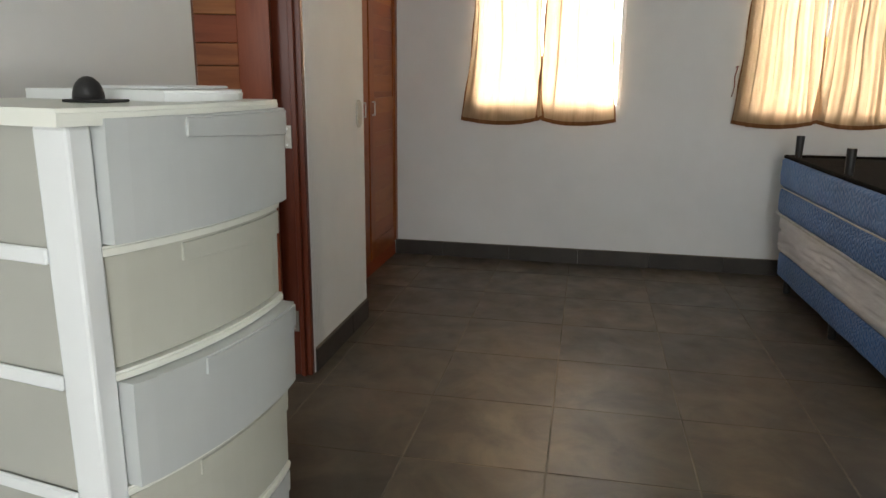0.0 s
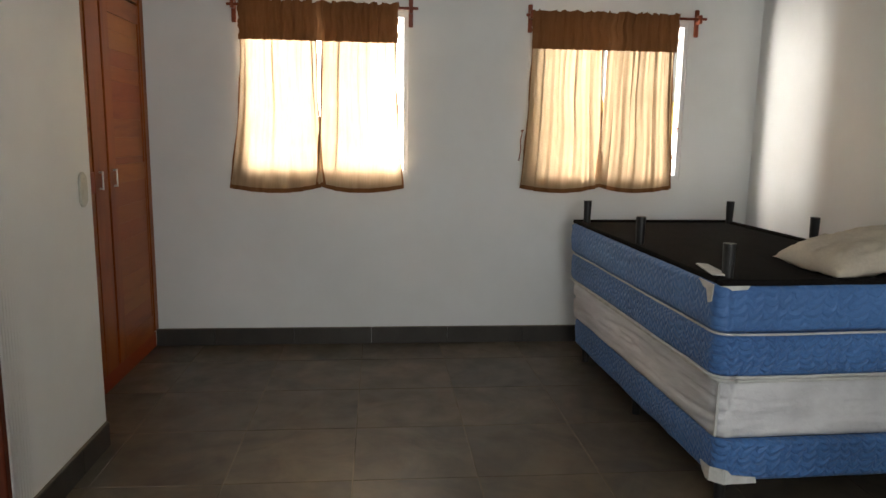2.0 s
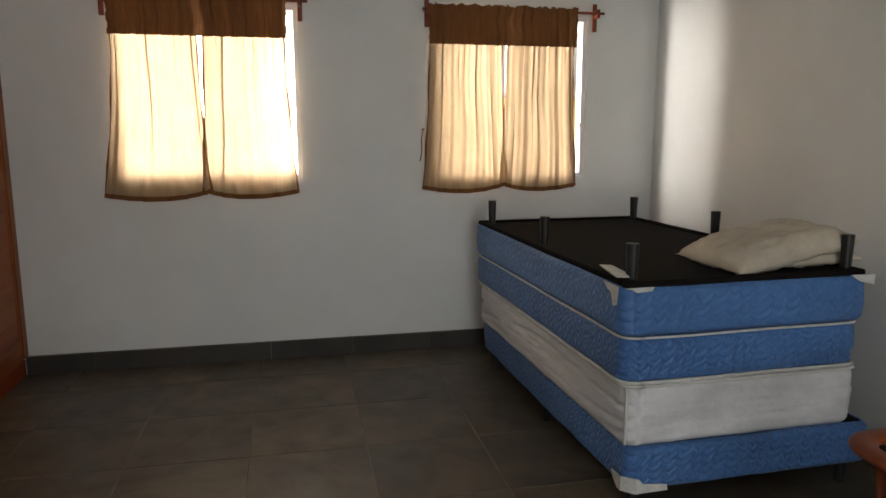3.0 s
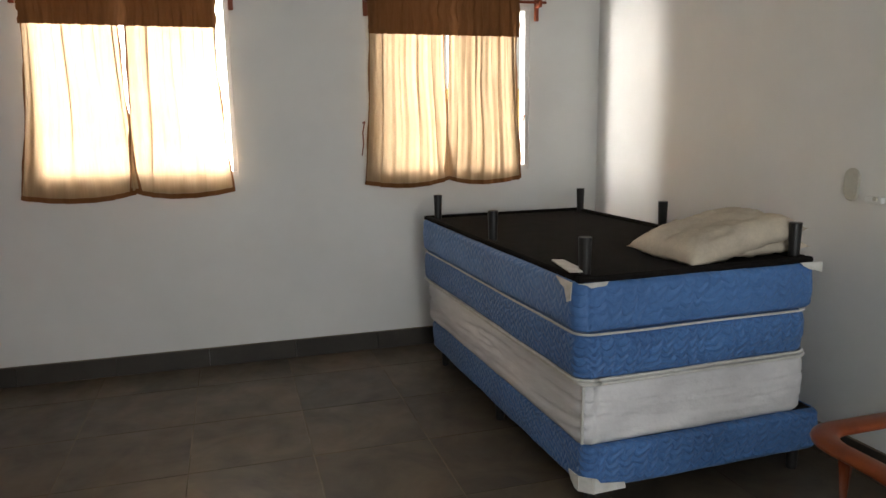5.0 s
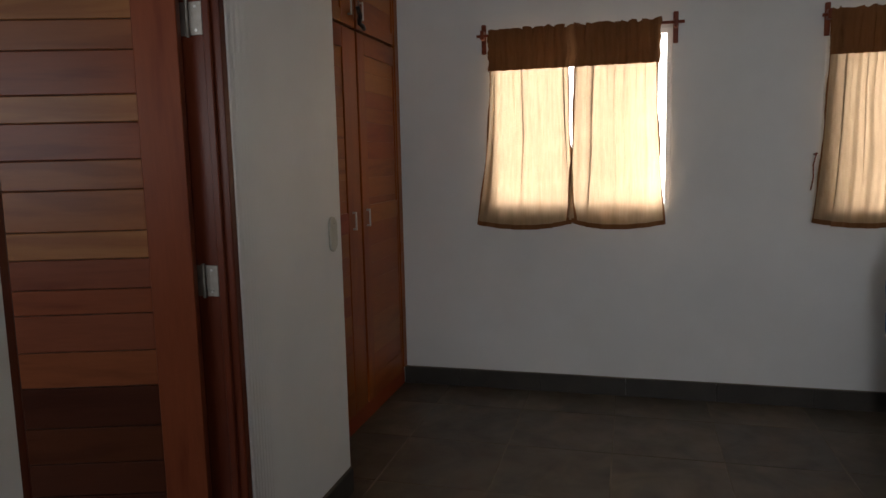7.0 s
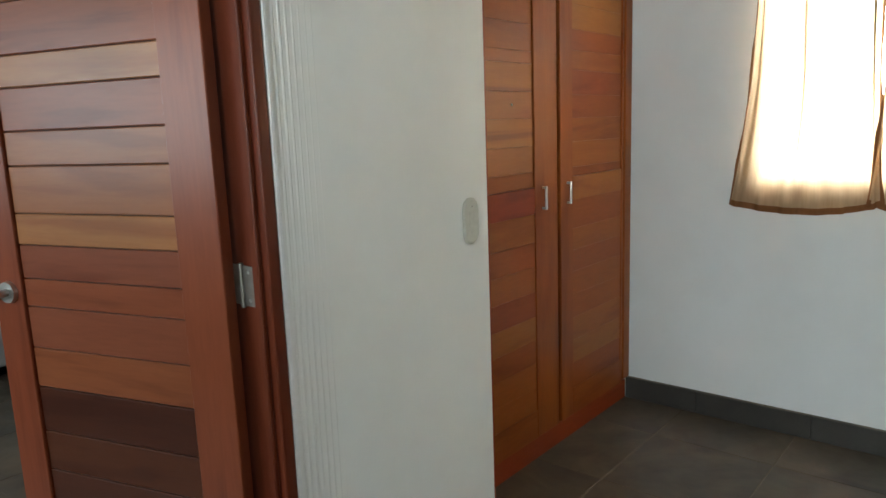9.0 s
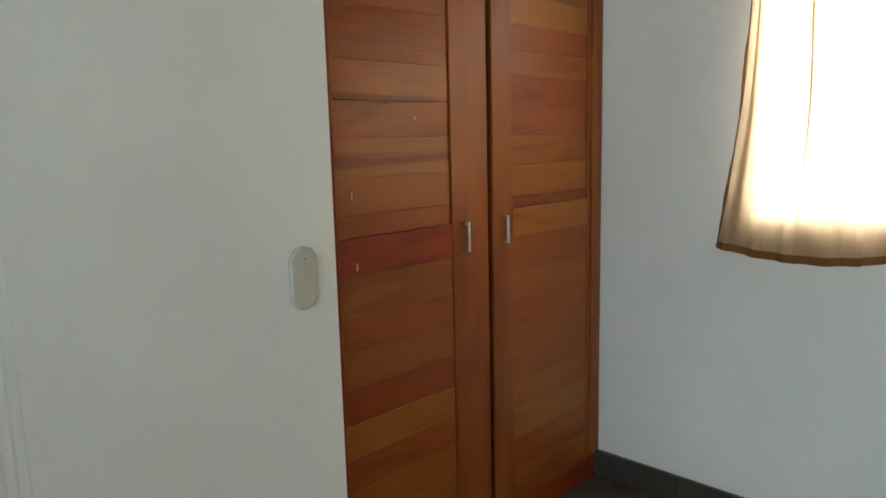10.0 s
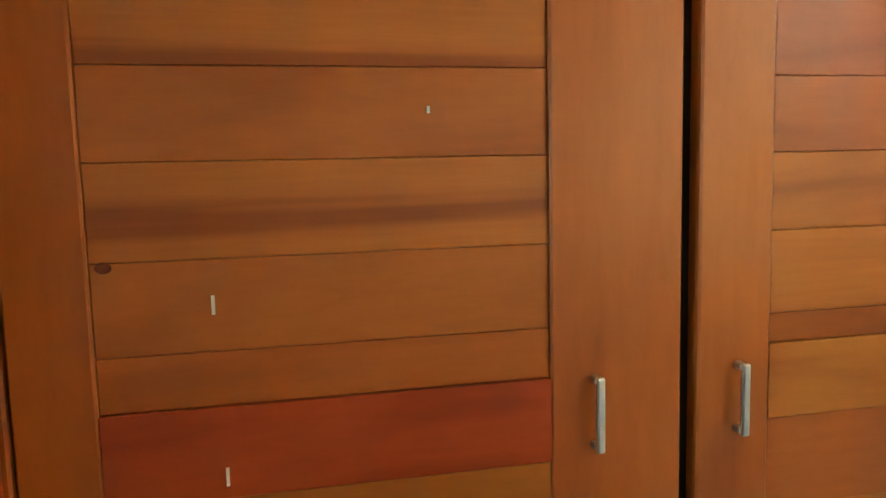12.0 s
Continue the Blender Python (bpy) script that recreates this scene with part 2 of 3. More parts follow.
# ---- building helpers ----
def box(bm, x0, x1, y0, y1, z0, z1, bevel=0.0, seg=1):
    vs = [bm.verts.new((x, y, z)) for x in (x0, x1) for y in (y0, y1) for z in (z0, z1)]
    fs = [bm.faces.new([vs[i] for i in f]) for f in ((0, 1, 3, 2), (4, 6, 7, 5), (0, 4, 5, 1), (2, 3, 7, 6), (0, 2, 6, 4), (1, 5, 7, 3))]
    if bevel:
        edges = list({e for f in fs for e in f.edges})
        bmesh.ops.bevel(bm, geom=edges, offset=bevel, segments=seg, affect="EDGES", profile=0.5)
    return bm


def boxed(*dims, bevel=0.0, seg=1):
    return box(bmesh.new(), *dims, bevel=bevel, seg=seg)


def part(name, bm, material, parent=None, label="", smooth=False):
    bmesh.ops.recalc_face_normals(bm, faces=bm.faces)
    me = bpy.data.meshes.new(name)
    bm.to_mesh(me)
    bm.free()
    me.materials.append(material)
    if smooth:
        me.polygons.foreach_set("use_smooth", [True] * len(me.polygons))
    ob = new(name, me)
    ob.parent = parent
    if label:
        tagged(ob, label)
    return ob


def structure(name, bm, material, label, category):
    return tagged(part(name, bm, material), label, category, kind="structure")


def thing(name, m, label, category, group=""):
    ob = new(name)
    ob.matrix_world = m
    return tagged(ob, label, category, group)


def rod(bm, a, b, r0, r1=None, n=12):
    a, b = Vector(a), Vector(b)
    turn = (b - a).to_track_quat("Z", "Y").to_matrix().to_4x4()
    m = Matrix.Translation((a + b) / 2) @ turn
    bmesh.ops.create_cone(bm, cap_ends=True, segments=n, radius1=r0, radius2=r0 if r1 is None else r1, depth=(b - a).length, matrix=m)
    return bm


def tube(bm, pts, rx, rz, n=10):
    """A rounded bar swept along pts, rx wide and rz thick."""
    rings = []
    for i, p in enumerate(pts):
        d = (Vector(pts[min(i + 1, len(pts) - 1)]) - Vector(pts[max(i - 1, 0)])).normalized()
        side = d.cross(Vector((0, 0, 1)))
        side = side.normalized() if side.length > 0.05 else Vector((1, 0, 0))
        up = side.cross(d).normalized()
        rings.append([bm.verts.new(Vector(p) + side * rx * math.cos(a) + up * rz * math.sin(a)) for a in [2 * math.pi * k / n for k in range(n)]])
    for r, s in zip(rings, rings[1:]):
        for k in range(n):
            bm.faces.new((r[k], r[(k + 1) % n], s[(k + 1) % n], s[k]))
    bm.faces.new(rings[0])
    bm.faces.new(rings[-1])
    return bm


# ---- the shell of the room ----
XL, XR, YN, YS, H = -1.187, 2.655, 5.41, -2.40, 2.75   # left and right wall, window wall, back wall, ceiling
XW = -1.42                                          # front plane of the wardrobe
DOOR0, DOOR1, DOORH = 2.15, 3.022, 2.14
WT = 0.16


def pierced(x0, x1, y0, y1, holes, along="x"):
    """A wall slab from z 0 to H with holes (a0, a1, z0, z1) along its length."""
    bm = bmesh.new()
    lo, hi = (x0, x1) if along == "x" else (y0, y1)
    cuts = [lo] + [v for h in holes for v in h[:2]] + [hi]
    for i in range(0, len(cuts), 2):
        a, b = cuts[i], cuts[i + 1]
        if b > a:
            box(bm, a, b, y0, y1, 0, H) if along == "x" else box(bm, x0, x1, a, b, 0, H)
    for a, b, z0, z1 in holes:
        for c, d in ((0, z0), (z1, H)):
            if d > c:
                box(bm, a, b, y0, y1, c, d) if along == "x" else box(bm, x0, x1, a, b, c, d)
    return bm


structure("wall_north", pierced(-2.06, XR + WT, YN, YN + WT, [W1, W2]), plaster, "white painted plaster wall with two curtained windows", "wall")
structure("wall_east", pierced(XR, XR + WT, YS - WT, YN, [], "y"), plaster, "white painted plaster wall beside the stacked mattresses", "wall")
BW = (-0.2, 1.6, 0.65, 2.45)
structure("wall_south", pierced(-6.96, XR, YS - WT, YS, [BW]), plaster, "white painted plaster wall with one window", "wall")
structure("wall_west", pierced(XL - WT, XL, YS, 3.853, [(DOOR0, DOOR1, 0, DOORH)], "y"), plaster, "white painted plaster wall with a doorway", "wall")
structure("wall_niche_side", boxed(-2.06, XL - WT, 3.72, 3.853, 0, H), plaster, "white plaster side of the wardrobe niche", "wall")
structure("wall_niche_back", boxed(-2.19, -2.06, 3.72, YN + WT, 0, H), plaster, "white plaster back of the wardrobe niche", "wall")
structure("wall_niche_lintel", boxed(-2.06, XW - 0.02, 3.853, YN, 2.62, H), plaster, "white plaster above the wardrobe", "wall")
structure("ceiling", boxed(-6.96, XR + WT, YS - WT, YN + WT, H, H + 0.15), ceiling_paint, "white painted flat ceiling", "ceiling")
# next room
structure("wall_next_west", boxed(-7.12, -6.96, YS - WT, YN + WT, 0, H), plaster, "white plaster far wall of the next room", "wall")
structure("wall_next_north", boxed(-6.96, -2.19, YN, YN + WT, 0, H), plaster, "white plaster end wall of the next room", "wall")
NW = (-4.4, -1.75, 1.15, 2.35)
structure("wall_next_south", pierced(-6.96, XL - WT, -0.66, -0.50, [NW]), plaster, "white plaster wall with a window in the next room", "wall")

# floor bed and outside ground
floor = structure("floor", boxed(-6.96, XR, YS, YN, -0.06, -0.0016), grout, "dark brown ceramic tile floor with pale worn grout", "floor")
structure("ground", boxed(-1500, 1500, -1500, 1500, -0.5, -0.3), soil, "dry bare earth outside the house", "ground")


# ---- skirting ----
def skirting(name, x0, x1, y0, y1, along, first=0.0):
    base = new(name)
    tagged(base, "dark grey tile skirting along the white wall", "skirting", kind="structure")
    lo, hi = (x0, x1) if along == "x" else (y0, y1)
    a = lo - (0.528 - first if first else 0.0)
    while a < hi - 0.01:
        a, b, step = max(a, lo), min(a + 0.527, hi), a
        dims = (a + 0.0002, b - 0.0002, y0, y1) if along == "x" else (x0, x1, a + 0.0006, b - 0.0006)
        part("skirting_tile", boxed(*dims, 0, 0.113, bevel=0.002), skirting_tile, base)
        a = step + 0.528
    cap = (x0, x1, y0 + 0.004, y1) if along == "x" else (x0 + 0.0, x1 - 0.004, y0, y1)
    part("grout_cap", boxed(*cap, 0.1135, 0.117), grout, base)


skirting("baseboard_north", XW - 0.011, XR - 0.014, YN - 0.014, YN, "x", 0.385)
skirting("baseboard_east", XR - 0.014, XR, YS, YN, "y")
skirting("baseboard_west", XL, XL + 0.014, 3.036, 3.853, "y")
skirting("baseboard_west_rear", XL, XL + 0.014, YS, DOOR0, "y")


# combed plaster ribs beside the doorway
west = bpy.data.objects["wall_west"]
for i in range(9):
    y = 3.052 + i * 0.019
    part("plaster_rib", rod(bmesh.new(), (XL - 0.0055 - 0.0001 * i, y, 0.12), (XL - 0.0055 - 0.0001 * i, y, H - 0.002), 0.0073 - 0.00015 * i, n=20), plaster, west, "", True)

# ---- doorway frame, door ----
door_frame = thing("door_frame", Matrix(), "dark reddish varnished wooden door frame in the wall", "door frame")
part("jamb", boxed(XL - 0.165, XL + 0.006, DOOR1 - 0.035, DOOR1 - 0.001, 0, DOORH, bevel=0.006, seg=2), wood_jamb, door_frame)
part("jamb", boxed(XL - 0.17, XL - 0.01, DOOR0, DOOR0 + 0.035, 0, DOORH, bevel=0.006, seg=2), wood_jamb, door_frame)
part("head", boxed(XL - 0.17, XL + 0.004, DOOR0 + 0.035, DOOR1 - 0.035, DOORH - 0.04, DOORH, bevel=0.004), wood_door_x, door_frame)
part("door_stop", boxed(XL - 0.045, XL - 0.02, DOOR1 - 0.049, DOOR1 - 0.035, 0, DOORH - 0.04, bevel=0.003), wood_jamb, door_frame)
part("plaster_edge", boxed(XL, XL + 0.007, DOOR1, DOOR1 + 0.012, 0, DOORH, bevel=0.002), white_alu, door_frame, "thin white plaster edge")


def slatted_leaf(parent, w, h, stile0, stile1, cuts, rails, z_mat, x_mat, thick=0.04, shaded_mat=None):
    """A framed leaf in its own x (0 at the hinge side .. w), faces at y; boards between cuts, flush rails at some of them."""
    f = -thick / 2
    part("stile", boxed(0, stile0, f, -f, 0, h, bevel=0.003), z_mat, parent)
    part("stile", boxed(w - stile1, w, f, -f, 0, h, bevel=0.003), z_mat, parent)
    part("core", boxed(stile0 + 0.002, w - stile1 - 0.002, -0.004, 0.004, 0.01, h - 0.01), gap_shade, parent, "core behind the boards, near-black for the shade in the gaps")
    for a, b in zip(cuts, cuts[1:]):
        inset = 0.001 if (a, b) in rails else 0.009
        # boards below 0.8 m take the copy with shade in its colour
        part("rail" if (a, b) in rails else "slat", boxed(stile0, w - stile1, f + inset, -f - inset, a + 0.0012, b - 0.0012, bevel=0.0025), shaded_mat if shaded_mat and b < 0.8 else x_mat, parent)


# the leaf stands open into the next room
leaf = thing("door", pose(-1.300, 2.955, 0.008, 0, 0, 180 + 17.5), "open reddish wooden door with horizontal boards and lever handle", "door")
LEAF_CUTS = [0.0, 0.19, 0.31, 0.42, 0.53, 0.65, 0.784, 0.90, 1.02, 1.100, 1.195, 1.282, 1.410, 1.502, 1.615, 1.698, 1.83, 1.92, 2.0, 2.09]
slatted_leaf(leaf, 0.82, 2.09, 0.135, 0.115, LEAF_CUTS, [(0.0, 0.19), (2.0, 2.09)], wood_door_z, wood_door_x, shaded_mat=wood_door_shaded)
lever = part("lever_handle", bmesh.new(), chrome, leaf, "chrome lever handle on a round rose")
bm = bmesh.new()
rod(bm, (0.755, 0.019, 1.06), (0.755, 0.032, 1.06), 0.032, 0.030, 24)
rod(bm, (0.755, 0.03, 1.06), (0.755, 0.065, 1.06), 0.012, 0.012, 16)
tube(bm, [(0.745, 0.062, 1.06), (0.78, 0.064, 1.058), (0.81, 0.064, 1.054), (0.845, 0.06, 1.05)], 0.008, 0.012)
bm.to_mesh(lever.data)
bm.free()
part("latch", boxed(0.82, 0.832, -0.008, 0.008, 1.05, 1.075, bevel=0.002), dull_metal, leaf, "brass latch bolt")
part("latch_plate", boxed(0.8195, 0.8215, -0.012, 0.012, 1.00, 1.12), dull_metal, leaf)


def hinge(z):
    h = thing("hinge", pose(-1.288, 2.985, z), "worn steel butt hinge on the door frame", "hinge", "door hinges")
    part("leaf_plate", boxed(0.008, 0.052, -0.0045, -0.001, -0.05, 0.05, bevel=0.001), dull_metal, h)
    part("leaf_plate", boxed(-0.045, -0.008, -0.004, -0.001, -0.05, 0.05, bevel=0.001), dull_metal, h)
    part("knuckle", rod(bmesh.new(), (0, -0.004, -0.055), (0, -0.004, 0.055), 0.0065), dull_metal, h)
    for sz in (-0.035, 0.035):
        part("screw", rod(bmesh.new(), (0.03, -0.0045, sz), (0.03, -0.0062, sz), 0.005, 0.004, 10), chrome, h)


for z in (0.27, 1.12, 1.93):
    hinge(z)

# ---- wardrobe ----
wardrobe = thing("wardrobe", Matrix(), "built-in reddish-orange wooden wardrobe with slatted double doors", "wardrobe")
part("carcass", boxed(-2.04, XW - 0.045, 3.87, 5.38, 0.10, 2.60), gap_shade, wardrobe, "inside of the wardrobe, near-black for the shade within")
part("plinth", boxed(XW - 0.06, XW - 0.012, 3.855, 5.394, 0.0, 0.10, bevel=0.002), wood_red, wardrobe, "dark red wooden plinth")
part("side_frame", boxed(XW - 0.045, XW + 0.006, 5.333, 5.404, 0.119, 2.60, bevel=0.004), wood_z, wardrobe)
part("side_frame", boxed(XW - 0.045, XW + 0.004, 3.855, 3.875, 0.10, 2.60, bevel=0.003), wood_z, wardrobe)
part("side_lining", boxed(XW + 0.005, XL - 0.004, 3.8535, 3.868, 0.0, 2.60, bevel=0.002), wood_red, wardrobe, "dark red wooden lining of the niche side")
part("top_frame", boxed(XW - 0.045, XW + 0.003, 3.875, 5.333, 2.57, 2.60, bevel=0.003), wood_y, wardrobe)

UP = [1.216, 1.281, 1.389, 1.500, 1.606, 1.717, 1.765, 1.87, 1.97, 2.075]
DOWN = [0.235, 0.34, 0.45, 0.555, 0.66, 0.77, 0.88, 0.985, 1.105]


def wardrobe_door(y0, y1, s0, s1, z0, z1, cuts, flush, handle_y, handle_z, label):
    d = new("door")
    d.parent = wardrobe
    tagged(d, label)
    f, bk = XW, XW - 0.03
    part("stile", boxed(bk, f, y0, y0 + s0, z0, z1, bevel=0.003), wood_z, d)
    part("stile", boxed(bk, f, y1 - s1, y1, z0, z1, bevel=0.003), wood_z, d)
    for a, b in zip(cuts, cuts[1:]):
        rail = (a, b) in flush
        inset = 0.0008 if rail else (0.008 if a >= 1.2 else 0.0045)
        tone = wood_y
        if rail and 1 < a < 1.3:
            tone = wood_red if y0 < 4 else wood_pale
        elif a in (1.389, 1.606, 1.279):
            tone = wood_figured
        part("rail" if rail else "slat", boxed(bk, f - inset, y0 + s0, y1 - s1, a + 0.0002, b - 0.0002, bevel=0.0009 if a > 1.1 else 0.0006), tone, d)
    bm = bmesh.new()
    box(bm, f + 0.015, f + 0.023, handle_y - 0.006, handle_y + 0.006, handle_z - 0.05, handle_z + 0.05, bevel=0.003, seg=2)
    for dz in (-0.044, 0.044):
        box(bm, f - 0.001, f + 0.0155, handle_y - 0.005, handle_y + 0.005, handle_z + dz - 0.005, handle_z + dz + 0.005, bevel=0.002)
    part("handle", bm, chrome, d, "small brushed metal bow handle")


CUTS = [0.105] + DOWN + UP + [2.185]
FLUSH = [(0.105, 0.235), (1.105, 1.216), (1.133, 1.238), (2.075, 2.185)]
wardrobe_door(3.878, 4.687, 0.089, 0.182, 0.105, 2.185, CUTS, FLUSH, 4.563, 1.168, "closed slatted door with two pale nicks")
CUTS_R = [0.105, 0.235, 0.36, 0.47, 0.58, 0.69, 0.80, 0.90, 1.0, 1.133, 1.238, 1.279, 1.393, 1.498, 1.599, 1.706, 1.79, 1.88, 1.985, 2.075, 2.185]
wardrobe_door(4.712, 5.328, 0.108, 0.02, 0.105, 2.185, CUTS_R, FLUSH, 4.770, 1.170, "closed slatted door beside the window wall")
TOPS = [2.20, 2.27, 2.38, 2.48, 2.565]
TOPF = [(2.20, 2.27), (2.48, 2.565)]
wardrobe_door(3.878, 4.687, 0.089, 0.182, 2.20, 2.565, TOPS, TOPF, 4.60, 2.30, "small upper door")
wardrobe_door(4.712, 5.328, 0.108, 0.02, 2.20, 2.565, TOPS, TOPF, 4.770, 2.30, "small upper door")
for y, z in ((4.097, 1.336), (4.103, 1.132)):
    part("nick", boxed(XW - 0.009, XW - 0.0035 if z > 1.2 else XW + 0.001, y - 0.0018, y + 0.0018, z - 0.011, z + 0.011), torn_lining, wardrobe, "pale scratch in the varnish")
part("nick", boxed(XW - 0.009, XW - 0.0035, 4.353, 4.356, 1.552, 1.560), torn_lining, wardrobe)
bm = bmesh.new()
bmesh.ops.create_uvsphere(bm, u_segments=14, v_segments=8, radius=0.009)
bmesh.ops.scale(bm, vec=(0.12, 1.0, 0.75), verts=bm.verts)
bmesh.ops.translate(bm, vec=(XW - 0.0078, 3.982, 1.384), verts=bm.verts)
part("knot", bm, wood_jamb, wardrobe, "small dark knot in a slat", True)
part("caulk_line", boxed(XW - 0.01, XW + 0.003, 5.4045, 5.4085, 0.12, 2.60), white_alu, wardrobe, "thin white caulk line")
# dark cord tied at the upper doors
bm = bmesh.new()
tube(bm, [(XW + 0.03, 4.665, 2.305), (XW + 0.035, 4.69, 2.26), (XW + 0.022, 4.705, 2.225), (XW + 0.03, 4.73, 2.215), (XW + 0.028, 4.76, 2.205)], 0.012, 0.012)
tube(bm, [(XW + 0.022, 4.70, 2.23), (XW + 0.025, 4.69, 2.40), (XW + 0.01, 4.695, 2.52)], 0.010, 0.010)
tagged(part("knotted_cord", bm, black_plastic, None, "", True), "dark cord knotted round the upper wardrobe handles", "cord")


# ---- windows and curtains ----
def window(name, x0, x1, z0, z1):
    w = new(name)
    tagged(w, "white aluminium sliding window with two panes", "window", kind="structure")
    y0, y1, k = YN + 0.006, YN + 0.05, 0.03
    part("window_frame", boxed(x0, x1, y0, y1, z0, z0 + k, bevel=0.003), white_alu, w)
    part("window_frame", boxed(x0, x1, y0, y1, z1 - k, z1, bevel=0.003), white_alu, w)
    part("window_frame", boxed(x0, x0 + k, y0, y1, z0 + k, z1 - k, bevel=0.003), white_alu, w)
    part("window_frame", boxed(x1 - k, x1, y0, y1, z0 + k, z1 - k, bevel=0.003), white_alu, w)
    xm = (x0 + x1) / 2
    part("meeting_stile", boxed(xm - 0.008, xm + 0.008, y0 + 0.006, y1 - 0.006, z0 + k, z1 - k, bevel=0.003), white_alu, w)
    for a, b in ((x0 + k, xm - 0.008), (xm + 0.008, x1 - k)):
        p = part("pane", boxed(a, b, y0 + 0.022, y0 + 0.027, z0 + k, z1 - k), glass, w)
        p.visible_shadow = False


window("window_1", *W1)
window("window_2", *W2)
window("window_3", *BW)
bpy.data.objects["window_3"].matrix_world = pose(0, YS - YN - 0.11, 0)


def curtain_panel(name, parent, top, bottom, z_top, z_bottom, material, phase, folds, amp, swag=0.0, notch=0.0, side=1, pleats=9):
    """A gathered sheet between two x spans: soft waves, a few tight pleats that double back, a sagging hem, a ruffled head."""
    bm = bmesh.new()
    nx, nz = 210, 44
    rng = random.Random(int(phase * 10))
    width = top[1] - top[0]
    creases = []
    for k in range(pleats):
        u = (k + rng.uniform(0.2, 0.8)) / pleats
        creases.append((u, rng.uniform(0.009, 0.018), rng.uniform(1.4, 2.7), rng.choice((0.35, 0.6, 0.9, 1.6, 2.5)), rng.uniform(-0.03, 0.03), (-1) ** k))
    grid = []
    for j in range(nz + 1):
        v = j / nz
        row = []
        for i in range(nx + 1):
            u = i / nx
            flare = v ** 2.2
            xa = top[0] + (bottom[0] - top[0]) * flare
            xb = top[1] + (bottom[1] - top[1]) * flare
            wob = 0.006 * math.sin(v * 9 + phase * 3)
            x = xa + (xb - xa) * u + wob * (1 - abs(2 * u - 1))
            if u in (0, 1):
                x += 0.004 * math.sin(v * 17 + phase) + 0.004 * noise.noise((v * 14, phase, u))
            z = z_top + (z_bottom - z_top) * v
            z -= swag * math.sin(math.pi * u) ** 0.8 * v ** 5
            z += notch * v ** 6 * (u if side > 0 else 1 - u) ** 6
            if v < 0.05:
                z += (1 - v / 0.05) * (0.014 * abs(math.sin(x * 46 + 3 * noise.noise((x * 6, phase, 2)))) + 0.010 * noise.noise((x * 30, phase, 1)) - 0.005)
            d = amp * (0.35 + 0.65 * v) * math.sin(2 * math.pi * (folds * u + 0.25 * noise.noise((u * 3, v * 1.2, phase))) + phase)
            d += 0.35 * amp * math.sin(2 * math.pi * folds * 2.3 * u + phase * 2 + 2 * noise.noise((u * 5, v * 2, phase + 7)))
            d += 0.006 * noise.noise((x * 9, z * 5, phase)) - (0.006 if side < 0 else 0.0) * v
            for cu, cw, strength, reach, drift, sign in creases:
                e = (u - cu - drift * v) * width
                if abs(e) < 4 * cw:
                    k = strength * math.exp(-(v / reach) ** 2) * math.exp(-(e / cw) ** 2)
                    x -= k * e
                    d += sign * 0.004 * min(1, k) * math.tanh(e / cw * 2)
            row.append(bm.verts.new((x, YN - 0.042 + d, z)))
        grid.append(row)
    for a, b in zip(grid, grid[1:]):
        for i in range(nx):
            bm.faces.new((a[i], a[i + 1], b[i + 1], b[i]))
    ob = part(name, bm, material, parent, "", True)
    if swag:
        ob.data.materials.append(valance_cloth)
        ob.data.polygons.foreach_set("material_index", [int(k >= (nz - 1) * nx or k % nx < 3 or k % nx > nx - 4) for k in range(nz * nx)])
    return ob


def curtain_set(x0, x1, rod0, rod1, mid, bl, br, zt, zb, seed, label, tied):
    c = thing("curtain", Matrix(), label, "curtain", "window curtains")
    random.seed(seed)
    curtain_panel("cloth_panel", c, (x0, mid - 0.014), (bl, mid + 0.035), zt - 0.02, zb, curtain_cloth, seed, 5.5, 0.009, 0.034, 0.022, 1)
    curtain_panel("cloth_panel", c, (mid + 0.012, x1), (mid - 0.032, br), zt - 0.02, zb + 0.005, curtain_cloth, seed + 1.7, 5, 0.009, 0.034, 0.022, -1)
    v = curtain_panel("valance", c, (x0 - 0.006, x1 + 0.004), (x0 - 0.004, x1 + 0.004), zt + 0.015, zt - 0.225, valance_cloth, seed + 4, 13, 0.009, pleats=17)
    v.location.y = -0.038
    tagged(v, "darker brown gathered heading strip")
    r = thing("curtain_rod", Matrix(), "thin dark wooden curtain rod on two carved wooden brackets", "curtain rod", "curtain rods")
    part("rod", rod(bmesh.new(), (rod0 - 0.035, YN - 0.06, zt - 0.012), (rod1 + 0.045, YN - 0.06, zt - 0.004), 0.009), wood_rod, r)
    for x in (rod0, rod1):
        bm = bmesh.new()
        box(bm, x - 0.014, x + 0.014, YN - 0.02, YN - 0.001, zt - 0.115, zt + 0.062, bevel=0.004)
        box(bm, x - 0.011, x + 0.011, YN - 0.078, YN - 0.0205, zt - 0.035, zt + 0.02, bevel=0.004)
        part("bracket", bm, wood_rod, r)
    if tied:
        for x, z in ((bl + 0.012, 1.47), (br + 0.012, 1.5)):
            t = thing("curtain_tie", Matrix(), "small dark hook with a hanging curtain tie", "curtain tie", "curtain ties")
            part("hook", rod(bmesh.new(), (x, YN, z), (x, YN - 0.05, z + 0.003), 0.006), wood_rod, t)
            bm = bmesh.new()
            tube(bm, [(x, YN - 0.046, z), (x - 0.012, YN - 0.043, z - 0.06), (x - 0.008, YN - 0.04, z - 0.13), (x - 0.02, YN - 0.04, z - 0.20)], 0.004, 0.004, 6)
            part("cord", bm, wood_rod, t, "", True)


